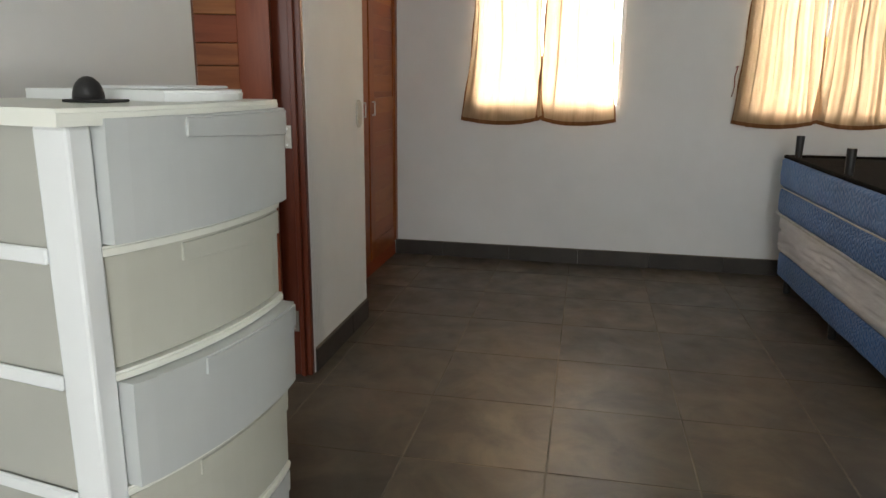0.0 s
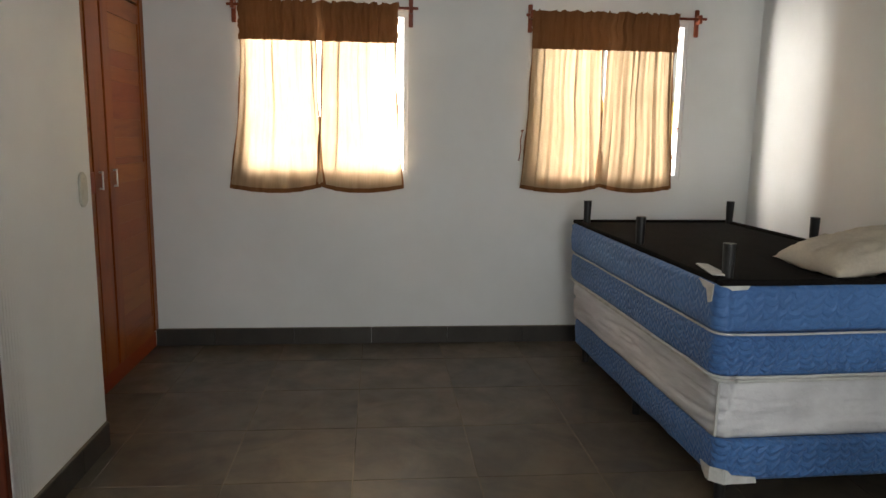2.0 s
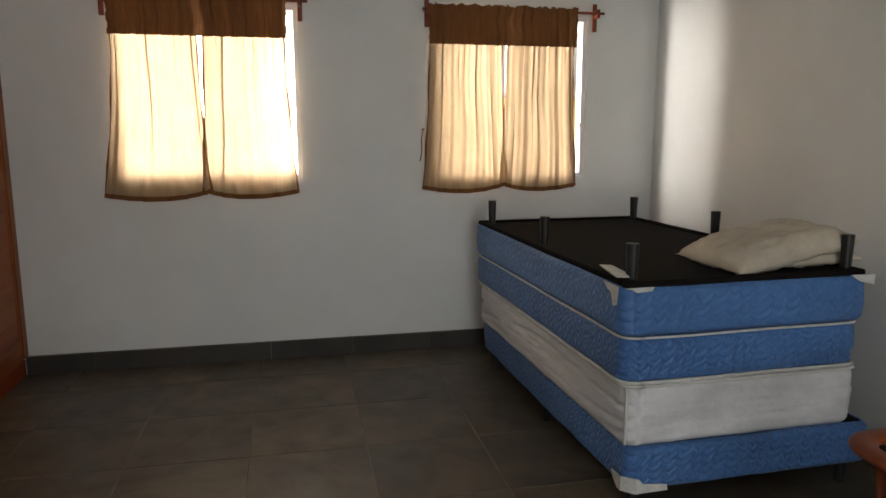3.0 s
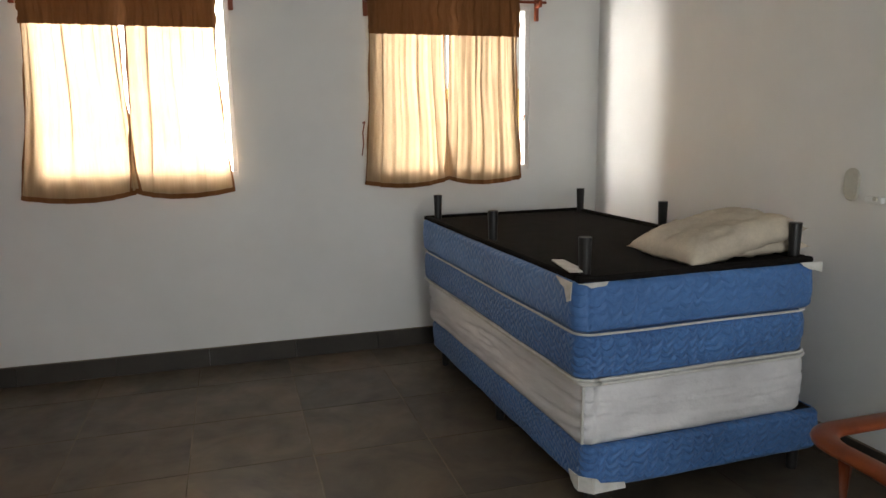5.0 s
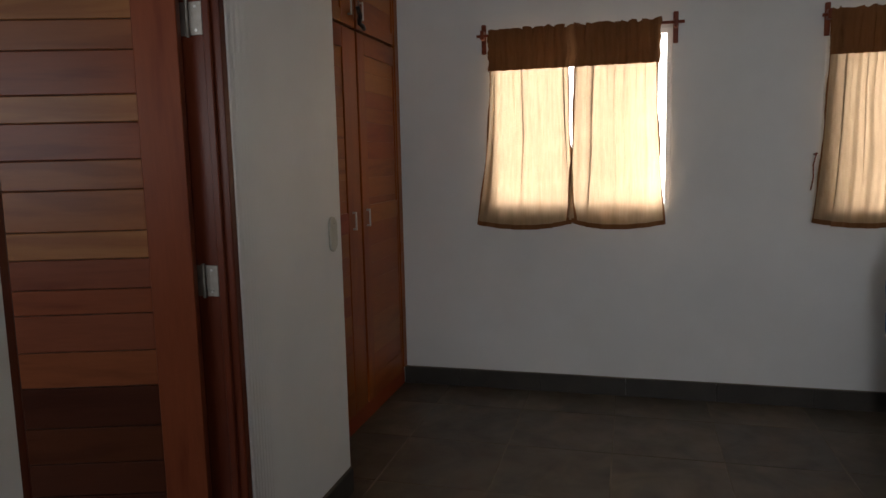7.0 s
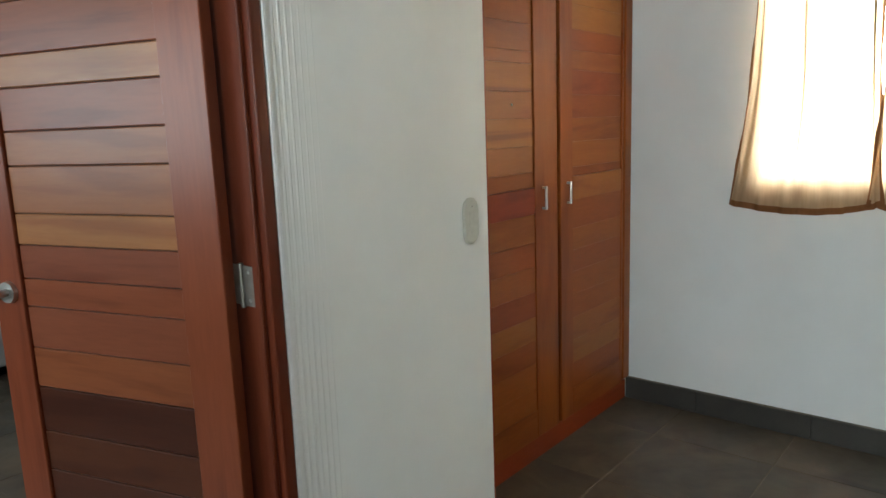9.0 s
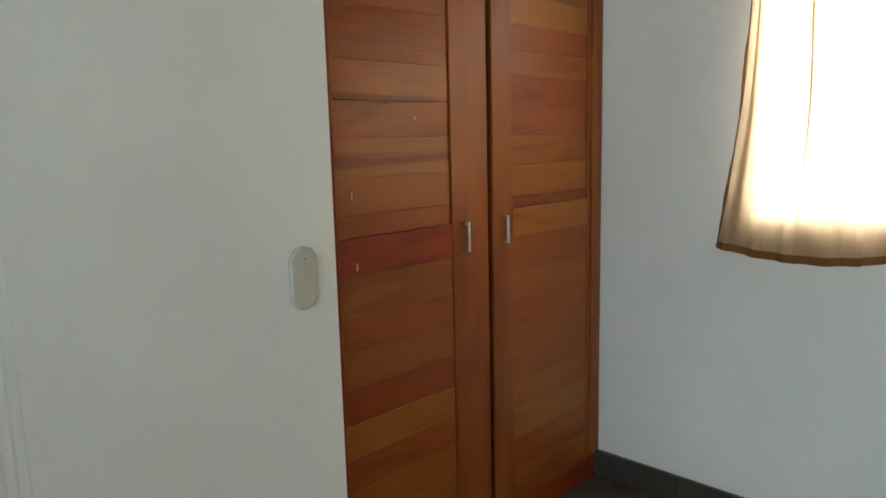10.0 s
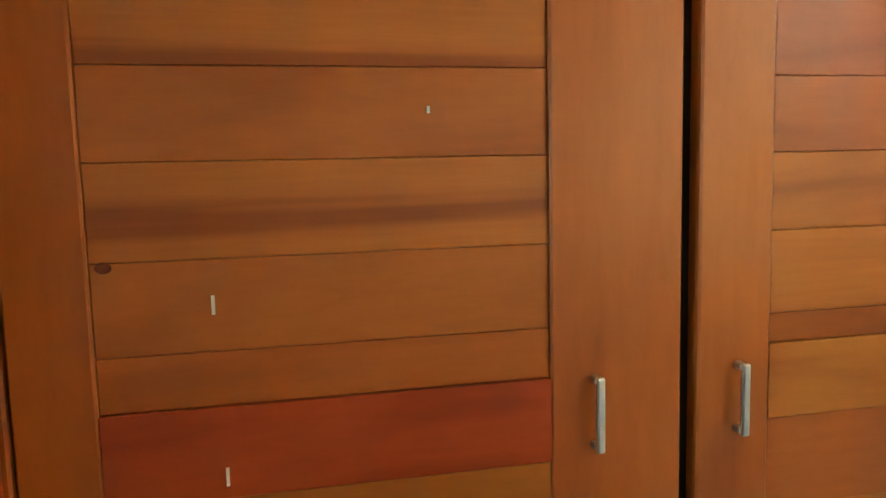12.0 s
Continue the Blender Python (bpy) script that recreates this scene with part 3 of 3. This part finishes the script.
curtain_set(-0.815, 0.180, -0.856, 0.265, -0.325, -0.915, 0.225, 2.235, 1.075, 3, "tan cotton curtain pair with brown heading, drawn shut", False)
curtain_set(1.060, 2.035, 1.050, 2.185, 1.555, 1.005, 2.075, 2.225, 1.090, 11, "tan cotton curtain pair tied low at its sides", True)

# ---- switch and sockets ----
def oval_plate(name, m, w, h, label, category):
    o = thing(name, m, label, category)
    bm = bmesh.new()
    pts = []
    for k in range(32):
        a = 2 * math.pi * k / 32
        cy, cz = math.cos(a), math.sin(a)
        pts.append((w / 2 * cy, (h / 2 - w / 2) * (1 if cz >= 0 else -1) + w / 2 * cz))
    rings = [[bm.verts.new((x, s * p[0], s * p[1])) for p in pts] for x, s in ((0, 1), (0.006, 1), (0.010, 0.9))]
    for r, q in zip(rings, rings[1:]):
        for k in range(32):
            bm.faces.new((r[k], r[(k + 1) % 32], q[(k + 1) % 32], q[k]))
    bm.faces.new(rings[-1])
    bm.faces.new(rings[0])
    part("plate", bm, switch_plastic, o)
    return o


sw = oval_plate("light_switch", pose(XL + 0.001, 3.757, 1.186), 0.074, 0.148, "oval ivory plastic light switch on the white wall", "light switch")
part("rocker", boxed(0.0085, 0.0112, -0.014, 0.014, -0.03, 0.03, bevel=0.001), switch_plastic, sw)
part("screw", rod(bmesh.new(), (0.009, 0, 0.045), (0.0112, 0, 0.045), 0.003, n=8), dull_metal, sw)
so = oval_plate("wall_socket", pose(XR - 0.001, 3.285, 1.18, 0, 0, 180), 0.075, 0.135, "oval ivory wall socket above the bed", "socket")
for z in (-0.03, 0.03):
    part("outlet", rod(bmesh.new(), (0.008, 0, z), (0.0125, 0, z), 0.017, n=16), switch_plastic, so)
sc = thing("wall_clip", pose(XR - 0.001, 3.165, 1.128, 0, 0, 180), "small white plastic wall clip beside the socket", "wall clip")
part("body", boxed(0, 0.022, -0.04, 0.04, -0.015, 0.013, bevel=0.006, seg=2), white_plastic, sc)
part("button", rod(bmesh.new(), (0.02, 0.016, 0.004), (0.032, 0.016, 0.006), 0.009), switch_plastic, sc)


# ---- stacked beds ----
def soft_slab(w, l, h, r, puff, seed, sag=0.0, crease=0.0):
    """A rounded upholstered slab, 0..w by 0..l by 0..h, with gently uneven sides."""
    bm = bmesh.new()
    def side(ax, ay, bx, by, count):
        return [(ax + (bx - ax) * i / count, ay + (by - ay) * i / count) for i in range(count)]
    pts = side(r, 0, w - r, 0, 36)
    corners = ((w - r, r, -90), (w - r, l - r, 0), (r, l - r, 90), (r, r, 180))
    edges = (None, ((w, r), (w, l - r), 60), ((w - r, l), (r, l), 36), ((0, l - r), (0, r), 60))
    out = []
    for i, (cx, cy, a0) in enumerate(corners):
        if i == 0:
            out += pts
        for k in range(7):
            a = radians(a0 + 15 * k)
            out.append((cx + r * math.cos(a), cy + r * math.sin(a)))
        if i < 3:
            (ax, ay), (bx, by), cnt = edges[i + 1]
            out += side(ax, ay, bx, by, cnt)[1:]
    rows = [(0.0, -0.018), (0.05, -0.006)] + [(0.1 + 0.04 * i, 0) for i in range(21)] + [(0.95, -0.006), (1.0, -0.018)]
    mid = Vector((w / 2, l / 2))
    rings = []
    for v, inset in rows:
        row = []
        for x, y in out:
            d = (Vector((x, y)) - mid)
            nrm = Vector((max(-1, min(1, d.x / (w / 2))) ** 9, max(-1, min(1, d.y / (l / 2))) ** 9))
            nrm = nrm.normalized() if nrm.length > 1e-6 else Vector((0, 0))
            push = inset + puff * math.sin(math.pi * v) + 0.006 * noise.noise((x * 3, y * 3, v * 2 + seed)) + 0.0035 * noise.noise((x * 9, y * 9, v * 6 + seed))
            if crease:
                fold = noise.noise((x * 0.9 + 5, y * 0.9, v * 4.5 + seed + 0.8 * noise.noise((x, y, seed))))
                push -= crease * math.exp(-(fold / 0.07) ** 2) * math.sin(math.pi * v) * (1.0 if x < 0.1 else 0.5)
            z = v * h + 0.006 * noise.noise((x * 2, y * 2, seed + 3)) * (0 if v < 0.01 else 1) - sag * math.sin(math.pi * y / l)
            row.append(bm.verts.new((x + nrm.x * push, y + nrm.y * push, z)))
        rings.append(row)
    m = len(out)
    for a, b in zip(rings, rings[1:]):
        for k in range(m):
            bm.faces.new((a[k], a[(k + 1) % m], b[(k + 1) % m], b[k]))
    bm.faces.new(rings[0])
    bm.faces.new(rings[-1])
    return bm, out


def piping(out, w, l, z, seed, grow=0.003, rad=0.007):
    bm = bmesh.new()
    mid = Vector((w / 2, l / 2))
    pts = []
    for x, y in out + out[:2]:
        d = (Vector((x, y)) - mid)
        d = Vector((d.x / w, d.y / l)).normalized()
        pts.append((x + d.x * grow, y + d.y * grow, z + 0.006 * noise.noise((x * 2, y * 2, seed + 3))))
    return tube(bm, pts, rad, rad, 8)


def bed_leg(parent, x, y, z0, z1):
    bm = bmesh.new()
    rod(bm, (x, y, z0), (x, y, z1), 0.021, 0.025, 16)
    part("leg", bm, black_plastic, parent, "black tapered plastic leg")


TURN = 1.2
lower = thing("box_bed", pose(1.372, 3.135, 0, 0, 0, TURN), "blue damask box bed base on black legs, corner lining torn", "bed base", "stacked bed bases")
bm, out = soft_slab(1.09, 1.90, 0.172, 0.05, 0.004, 1)
bm.transform(Matrix.Translation((0, 0, 0.105)))
part("upholstery", bm, blue_quilt, lower, "", True)
for x in (0.06, 1.02):
    for y in (0.07, 0.95, 1.81):
        bed_leg(lower, x, y, 0.0, 0.11)
part("top_cover", boxed(0.03, 1.06, 0.03, 1.87, 0.270, 0.279), black_fabric, lower, "black fabric top")

white_m = thing("mattress", pose(1.355, 3.145, 0.280, 0, 0, TURN), "soiled white quilted mattress lying on the bed base", "mattress", "stacked mattresses")
bm, out = soft_slab(1.02, 1.90, 0.245, 0.055, 0.006, 5, crease=0.02)
part("cover", bm, white_quilt, white_m, "", True)
part("corner_seam", rod(bmesh.new(), (0.010, 0.010, 0.012), (0.010, 0.010, 0.232), 0.006), piping_white, white_m)
part("piping", piping(out, 1.02, 1.90, 0.238, 5), piping_white, white_m, "", True)

blue_m = thing("mattress", pose(1.345, 3.155, 0.527, 0, 0, TURN), "blue damask mattress with white piping lying on another", "mattress", "stacked mattresses")
bm, out = soft_slab(1.03, 1.93, 0.175, 0.06, 0.008, 9)
part("cover", bm, blue_quilt, blue_m, "", True)
part("piping", piping(out, 1.03, 1.93, 0.004, 9, 0.006), piping_white, blue_m, "", True)
part("piping", piping(out, 1.03, 1.93, 0.175, 9, 0.004, 0.005), piping_white, blue_m, "", True)

upper = thing("box_bed", pose(1.335, 3.155, 0.706, 0, 0, TURN), "upturned blue bed base with black underside and legs up", "bed base", "stacked bed bases")
bm, out = soft_slab(1.07, 1.93, 0.185, 0.05, 0.003, 13)
part("upholstery", bm, blue_smooth, upper, "", True)
# the underside is a shallow tray of black fabric inside a raised rim
rim = bmesh.new()
for d in ((0.012, 1.058, 0.012, 0.05), (0.012, 1.058, 1.88, 1.918), (0.012, 0.05, 0.05, 1.88), (1.02, 1.058, 0.05, 1.88)):
    box(rim, *d, 0.180, 0.205, bevel=0.006)
part("rim", rim, black_fabric, upper, "black fabric rim")
part("underside", boxed(0.05, 1.02, 0.05, 1.88, 0.183, 0.192), black_fabric, upper, "sagging black fabric underside")
for x in (0.075, 1.025):
    for y in (0.085, 0.965, 1.83):
        bed_leg(upper, x, y, 0.192, 0.335)


def torn(parent, pts, thick=0.004, seed=0):
    """A ragged flap of white lining around a given outline."""
    bm = bmesh.new()
    top = [bm.verts.new(Vector(p)) for p in pts]
    f = bm.faces.new(top)
    r = bmesh.ops.extrude_face_region(bm, geom=[f])
    n = f.normal.copy() if f.normal.length else Vector((0, 0, 1))
    f.normal_update()
    n = f.normal.copy()
    bmesh.ops.translate(bm, vec=-n * thick, verts=[v for v in r["geom"] if isinstance(v, bmesh.types.BMVert)])
    return part("torn_lining", bm, torn_lining, parent, "torn white corner lining")


torn(upper, [(0.0, -0.008, 0.186), (0.12, -0.008, 0.187), (0.11, -0.008, 0.172), (0.05, -0.008, 0.168), (0.03, -0.008, 0.18)])
torn(upper, [(-0.009, 0.02, 0.187), (-0.009, 0.14, 0.19), (-0.009, 0.10, 0.165), (-0.009, 0.075, 0.16), (-0.009, 0.055, 0.11), (-0.009, 0.03, 0.12)])
torn(upper, [(0.0, 0.06, 0.215), (0.05, 0.055, 0.212), (0.075, 0.13, 0.214), (0.06, 0.22, 0.226), (0.015, 0.23, 0.228)])
torn(upper, [(0.97, -0.008, 0.19), (1.08, -0.008, 0.188), (1.08, -0.008, 0.145), (1.05, -0.008, 0.155), (1.02, -0.008, 0.16), (0.99, -0.008, 0.175)])
torn(lower, [(0.02, -0.009, 0.165), (0.045, -0.009, 0.158), (0.06, -0.009, 0.14), (0.16, -0.009, 0.128), (0.165, -0.009, 0.104), (0.03, -0.009, 0.102)])
torn(lower, [(-0.009, 0.03, 0.16), (-0.009, 0.11, 0.155), (-0.009, 0.09, 0.125), (-0.009, 0.06, 0.102), (-0.009, 0.03, 0.102)])
torn(lower, [(0.034, -0.009, 0.163), (-0.009, 0.034, 0.160), (-0.009, 0.034, 0.102), (0.034, -0.009, 0.102)])


def pillow_shape(w, l, h, seed):
    bm = bmesh.new()
    n = 28
    grid = {}
    for s in (1, -1):
        for i in range(n + 1):
            for j in range(n + 1):
                u, v = 2 * i / n - 1, 2 * j / n - 1
                if s == -1 and (abs(u) == 1 or abs(v) == 1):
                    grid[s, i, j] = grid[1, i, j]
                    continue
                fat = max(0, (1 - u ** 4) * (1 - v ** 4)) ** 0.55
                pinch = 1 - 0.07 * (1 - v * v) * (abs(u) ** 3) - 0.0
                pinchv = 1 - 0.07 * (1 - u * u) * (abs(v) ** 3)
                z = s * h / 2 * fat * (1.1 if s > 0 else 0.62)
                z += 0.012 * noise.noise((u * 2.5, v * 2.5, seed)) * fat + 0.008 * noise.noise((u * 7, v * 5, seed + 2)) * fat
                z -= 0.012 * fat * math.exp(-(noise.noise((u * 1.6, v * 2.2, seed + 9)) / 0.06) ** 2)
                grid[s, i, j] = bm.verts.new((u * w / 2 * pinch, v * l / 2 * pinchv, z))
        for i in range(n):
            for j in range(n):
                f = [grid[s, i, j], grid[s, i + 1, j], grid[s, i + 1, j + 1], grid[s, i, j + 1]]
                bm.faces.new(f if s > 0 else f[::-1])
    return bm


pl = part("pillow", pillow_shape(0.48, 0.34, 0.09, 2), pillow_cloth, None, "", True)
pl.matrix_world = pose(2.225, 3.45, 0.932, 1, 0, 6)
tagged(pl, "flat worn beige pillow lying on the upturned base", "pillow", "pillows")
pl = part("pillow", pillow_shape(0.62, 0.38, 0.15, 5), pillow_cloth, None, "", True)
pl.matrix_world = pose(2.11, 3.425, 0.972, 3, -9, 8)
tagged(pl, "stained beige cotton pillow resting on another pillow", "pillow", "pillows")

# ---- plastic drawer tower ----
tower = thing("drawer_tower", pose(-0.708, 0.960, 0, 0, 0, -9.5), "cloudy white plastic drawer tower, some drawers ajar", "drawer unit")
TW, TD, TH, STEP = 0.53, 0.44, 1.330, 0.208      # along y, depth towards the wall, height, drawer pitch


def bowed(y0, y1, z0, z1, back, front, belly, lip=0.0, rim=0.0, seg=14):
    """A block whose front face bows outward along y; lip leans its upper edge outward."""
    bm = bmesh.new()
    rows = []
    for z, extra in ((z0, 0), (z0 + (z1 - z0) * 0.72, 0.002), (z0 + (z1 - z0) * 0.76, lip), (z1, lip + rim)):
        row = []
        for i in range(seg + 1):
            u = i / seg
            row.append(bm.verts.new((front + belly * math.sin(math.pi * u) ** 0.8 + extra, y0 + (y1 - y0) * u, z)))
        rows.append(row)
    for a, b in zip(rows, rows[1:]):
        for i in range(seg):
            bm.faces.new((a[i], a[i + 1], b[i + 1], b[i]))
    bl, tl = [bm.verts.new((back, y, z0)) for y in (y0, y1)], [bm.verts.new((back, y, z1)) for y in (y0, y1)]
    bm.faces.new(rows[0] + bl[::-1])
    bm.faces.new(rows[-1] + tl[::-1])
    bm.faces.new([r[0] for r in rows] + [tl[0], bl[0]])
    bm.faces.new([r[-1] for r in rows] + [tl[1], bl[1]])
    bm.faces.new([bl[0], bl[1], tl[1], tl[0]])
    return bm


def grip(y0, y1, z0, z1, ajar):
    """A thin raised band that follows the bow of a drawer front, its lower edge sloping up at the near end."""
    bm = bmesh.new()
    rows = [[], [], [], []]
    for i in range(13):
        y = y0 + (y1 - y0) * i / 12
        u = (y - 0.058) / (TW - 0.062)
        x = -0.006 + ajar + 0.032 * math.sin(math.pi * min(1, max(0, u))) ** 0.8
        low = z0 + 0.020 * (1 - i / 12)
        for row, (dx, z) in zip(rows, ((-0.004, low), (0.007, low + 0.004), (0.008, z1 - 0.003), (-0.004, z1))):
            row.append(bm.verts.new((x + dx, y, z)))
    for a, b in zip(rows, rows[1:] + rows[:1]):
        for i in range(12):
            bm.faces.new((a[i], a[i + 1], b[i + 1], b[i]))
    bm.faces.new([r[0] for r in rows])
    bm.faces.new([r[-1] for r in rows])
    return bm


for k in range(6):
    z1 = 1.110 + STEP - 0.010 - k * STEP + (0.0 if k else 0.006)
    z0 = 1.110 - 0.010 - k * STEP
    ajar = (0.03, 0.0, 0.034, 0.004, 0.0, 0.0)[k]
    d = part("drawer", bowed(0.058, TW - 0.004, max(z0 + 0.022, 0.035), z1, -TD + 0.05, -0.006 + ajar, 0.032, 0.002, 0.002), (cloudy_plastic, aged_plastic)[k % 2], tower, "cloudy translucent drawer with a bowed front")
    part("grip_lip", grip(0.20, TW - 0.006, z1 - 0.058, z1 - 0.002, ajar), (cloudy_plastic, aged_plastic)[k % 2], d, "raised grip band")
    part("shelf_rail", bowed(0.052, TW - 0.003, max(z0 + 0.002, 0.031), max(z0 + 0.019, 0.034), -TD + 0.02, 0.002, 0.035), ivory_plastic, tower, "white bowed rail")
    part("side_band", boxed(-TD + 0.05, -0.06, 0.003, 0.012, max(z0 - 0.006, 0.031), max(z0 + 0.020, 0.04), bevel=0.003), white_plastic, tower)
    part("side_panel", boxed(-TD + 0.02, -0.02, 0.014, 0.022, z0 + 0.018, z1 - 0.004), side_plastic, tower, "greyish side panel")
for x0, x1, y0, y1 in ((-0.065, 0.004, 0.010, 0.055), (-TD, -TD + 0.06, -0.004, 0.07), (-TD, -TD + 0.06, TW - 0.07, TW)):
    part("corner_post", boxed(x0, x1, y0, y1, 0.0, TH - 0.026, bevel=0.006, seg=2), white_plastic, tower, "white corner post")
part("foot_band", boxed(-TD, 0.0, 0.0, TW, 0.0, 0.03, bevel=0.004), black_plastic, tower, "black base band")
part("top", bowed(-0.006, TW + 0.004, TH - 0.026, TH, -TD - 0.01, 0.006, 0.04, 0.0), ivory_plastic, tower, "yellowed white top")
part("raised_lid", bowed(0.28, TW - 0.03, TH + 0.0005, TH + 0.020, -TD + 0.04, -0.06, 0.055), white_plastic, tower, "raised grey-white lid")
part("lid_rim", boxed(-0.34, -0.12, 0.36, 0.54, TH + 0.0205, TH + 0.026, bevel=0.002), white_plastic, tower)

cap = thing("suction_hook", pose(-0.815, 1.17, TH + 0.0008), "black rubber suction hook on the drawer tower", "hook")
bm = bmesh.new()
bmesh.ops.create_uvsphere(bm, u_segments=20, v_segments=12, radius=0.026)
bmesh.ops.scale(bm, vec=(1, 1, 1.45), verts=bm.verts)
bmesh.ops.bisect_plane(bm, geom=bm.verts[:] + bm.edges[:] + bm.faces[:], plane_co=(0, 0, 0), plane_no=(0, 0, -1), clear_outer=True)
bmesh.ops.translate(bm, vec=(0, 0, 0.006), verts=bm.verts)
part("dome", bm, black_plastic, cap, "", True)
part("base_strip", boxed(-0.035, 0.055, -0.025, 0.035, 0, 0.005, bevel=0.002), black_plastic, cap, "flat black base strip")

# ---- armchair by the bed ----
chair = thing("armchair", pose(1.64, 1.76, 0), "reddish wooden armchair with rounded continuous armrests", "armchair")
ring = []
for cx, cy, a0 in ((0.62, 0.08, -90), (0.62, 0.56, 0), (0.10, 0.56, 90)):
    for k in range(7):
        a = radians(a0 + 15 * k)
        ring.append((cx + 0.10 * math.cos(a), cy + 0.10 * math.sin(a), 0.612))
bm = bmesh.new()
tube(bm, [(0.06, -0.02, 0.612)] + ring + [(0.0, 0.42, 0.612), (-0.03, 0.25, 0.61), (-0.05, 0.10, 0.606)], 0.036, 0.016, 14)
part("armrest", bm, wood_chair, chair, "", True)
for x, y, x2, y2 in ((0.02, 0.55, 0.03, 0.60), (0.67, 0.60, 0.66, 0.62), (0.0, 0.12, -0.03, 0.08), (0.64, 0.0, 0.66, -0.04)):
    bm = bmesh.new()
    tube(bm, [(x2, y2, 0), (x, y, 0.3), (x, y, 0.60)], 0.020, 0.020)
    part("leg", bm, wood_chair, chair, "", True)
part("seat", boxed(0.02, 0.66, 0.04, 0.60, 0.36, 0.42, bevel=0.02, seg=3), wood_chair, chair, "wooden seat")

# ---- the next room ----
nb = thing("bed", pose(-6.4, 2.9, 0), "white covered bed on a grey base in the next room", "bed")
part("base", boxed(0, 1.75, 0, 1.9, 0.10, 0.36, bevel=0.02, seg=2), grey_base, nb, "grey upholstered base")
bm, out = soft_slab(1.75, 1.9, 0.26, 0.06, 0.01, 21)
bm.transform(Matrix.Translation((0, 0, 0.362)))
part("mattress", bm, bedspread, nb, "white bedspread over the mattress", True)
for x in (0.08, 1.66):
    for y in (0.08, 1.8):
        bed_leg(nb, x, y, 0, 0.105)
closet = thing("closet_door", pose(-3.45, 3.16, 0.01, 0, 0, 0), "tall slatted wooden closet door in the next room", "door")
slatted_leaf(closet, 0.80, 2.1, 0.06, 0.09, [0.0, 0.2, 0.36, 0.52, 0.68, 0.84, 1.0, 1.16, 1.32, 1.48, 1.64, 1.8, 1.95, 2.1], [(0.0, 0.2), (1.95, 2.1)], wood_z, wood_y)
structure("wall_closet", boxed(-3.44, -2.20, 3.185, 3.30, 0, H), plaster, "white plaster wall behind the closet door", "wall")

# ---- outside the second window ----
house = thing("neighbour_wall", pose(0.6, 9.5, -0.3), "yellow painted garden wall with a grey house behind", "wall")
part("wall", boxed(0, 9, 0, 0.2, 0, 2.2, bevel=0.02), yellow_paint, house)
part("upper_wall", boxed(0.4, 9, 1.2, 1.4, 0, 4.6, bevel=0.02), plaster_out, house, "grey rendered house wall")
part("coping", boxed(-0.03, 9, -0.03, 0.23, 2.2, 2.28, bevel=0.01), plaster_out, house)

# ---- floor tiles ----
PX, PY, X0, Y0 = 0.532, 0.534, -0.050, 2.910
random.seed(5)
tile_mesh = None
gap = 0.0024
for i in range(-13, 6):
    for j in range(-10, 5):
        x, y = X0 + i * PX, Y0 + j * PY
        a, b = max(x + gap, -6.95), min(x + PX - gap, XR - 0.001)
        c, d = max(y + gap, YS + 0.001), min(y + PY - gap, YN - 0.001)
        if b - a < 0.02 or d - c < 0.02 or (x < -4.5 and y < 1.5) or (x < -1.6 and y < -0.5):
            continue
        whole = abs((b - a) - (PX - 2 * gap)) < 1e-6 and abs((d - c) - (PY - 2 * gap)) < 1e-6
        if whole and tile_mesh:
            t = new("tile", tile_mesh)
            t.parent = floor
            t.location = (x + PX / 2, y + PY / 2, random.uniform(-0.0004, 0.0004))
        else:
            cx, cy = (a + b) / 2, (c + d) / 2
            t = part("tile", boxed(a - cx, b - cx, c - cy, d - cy, -0.012, 0.0, bevel=0.0018), tile_mat, floor)
            t.location = (cx, cy, 0)
            if whole:
                tile_mesh = t.data
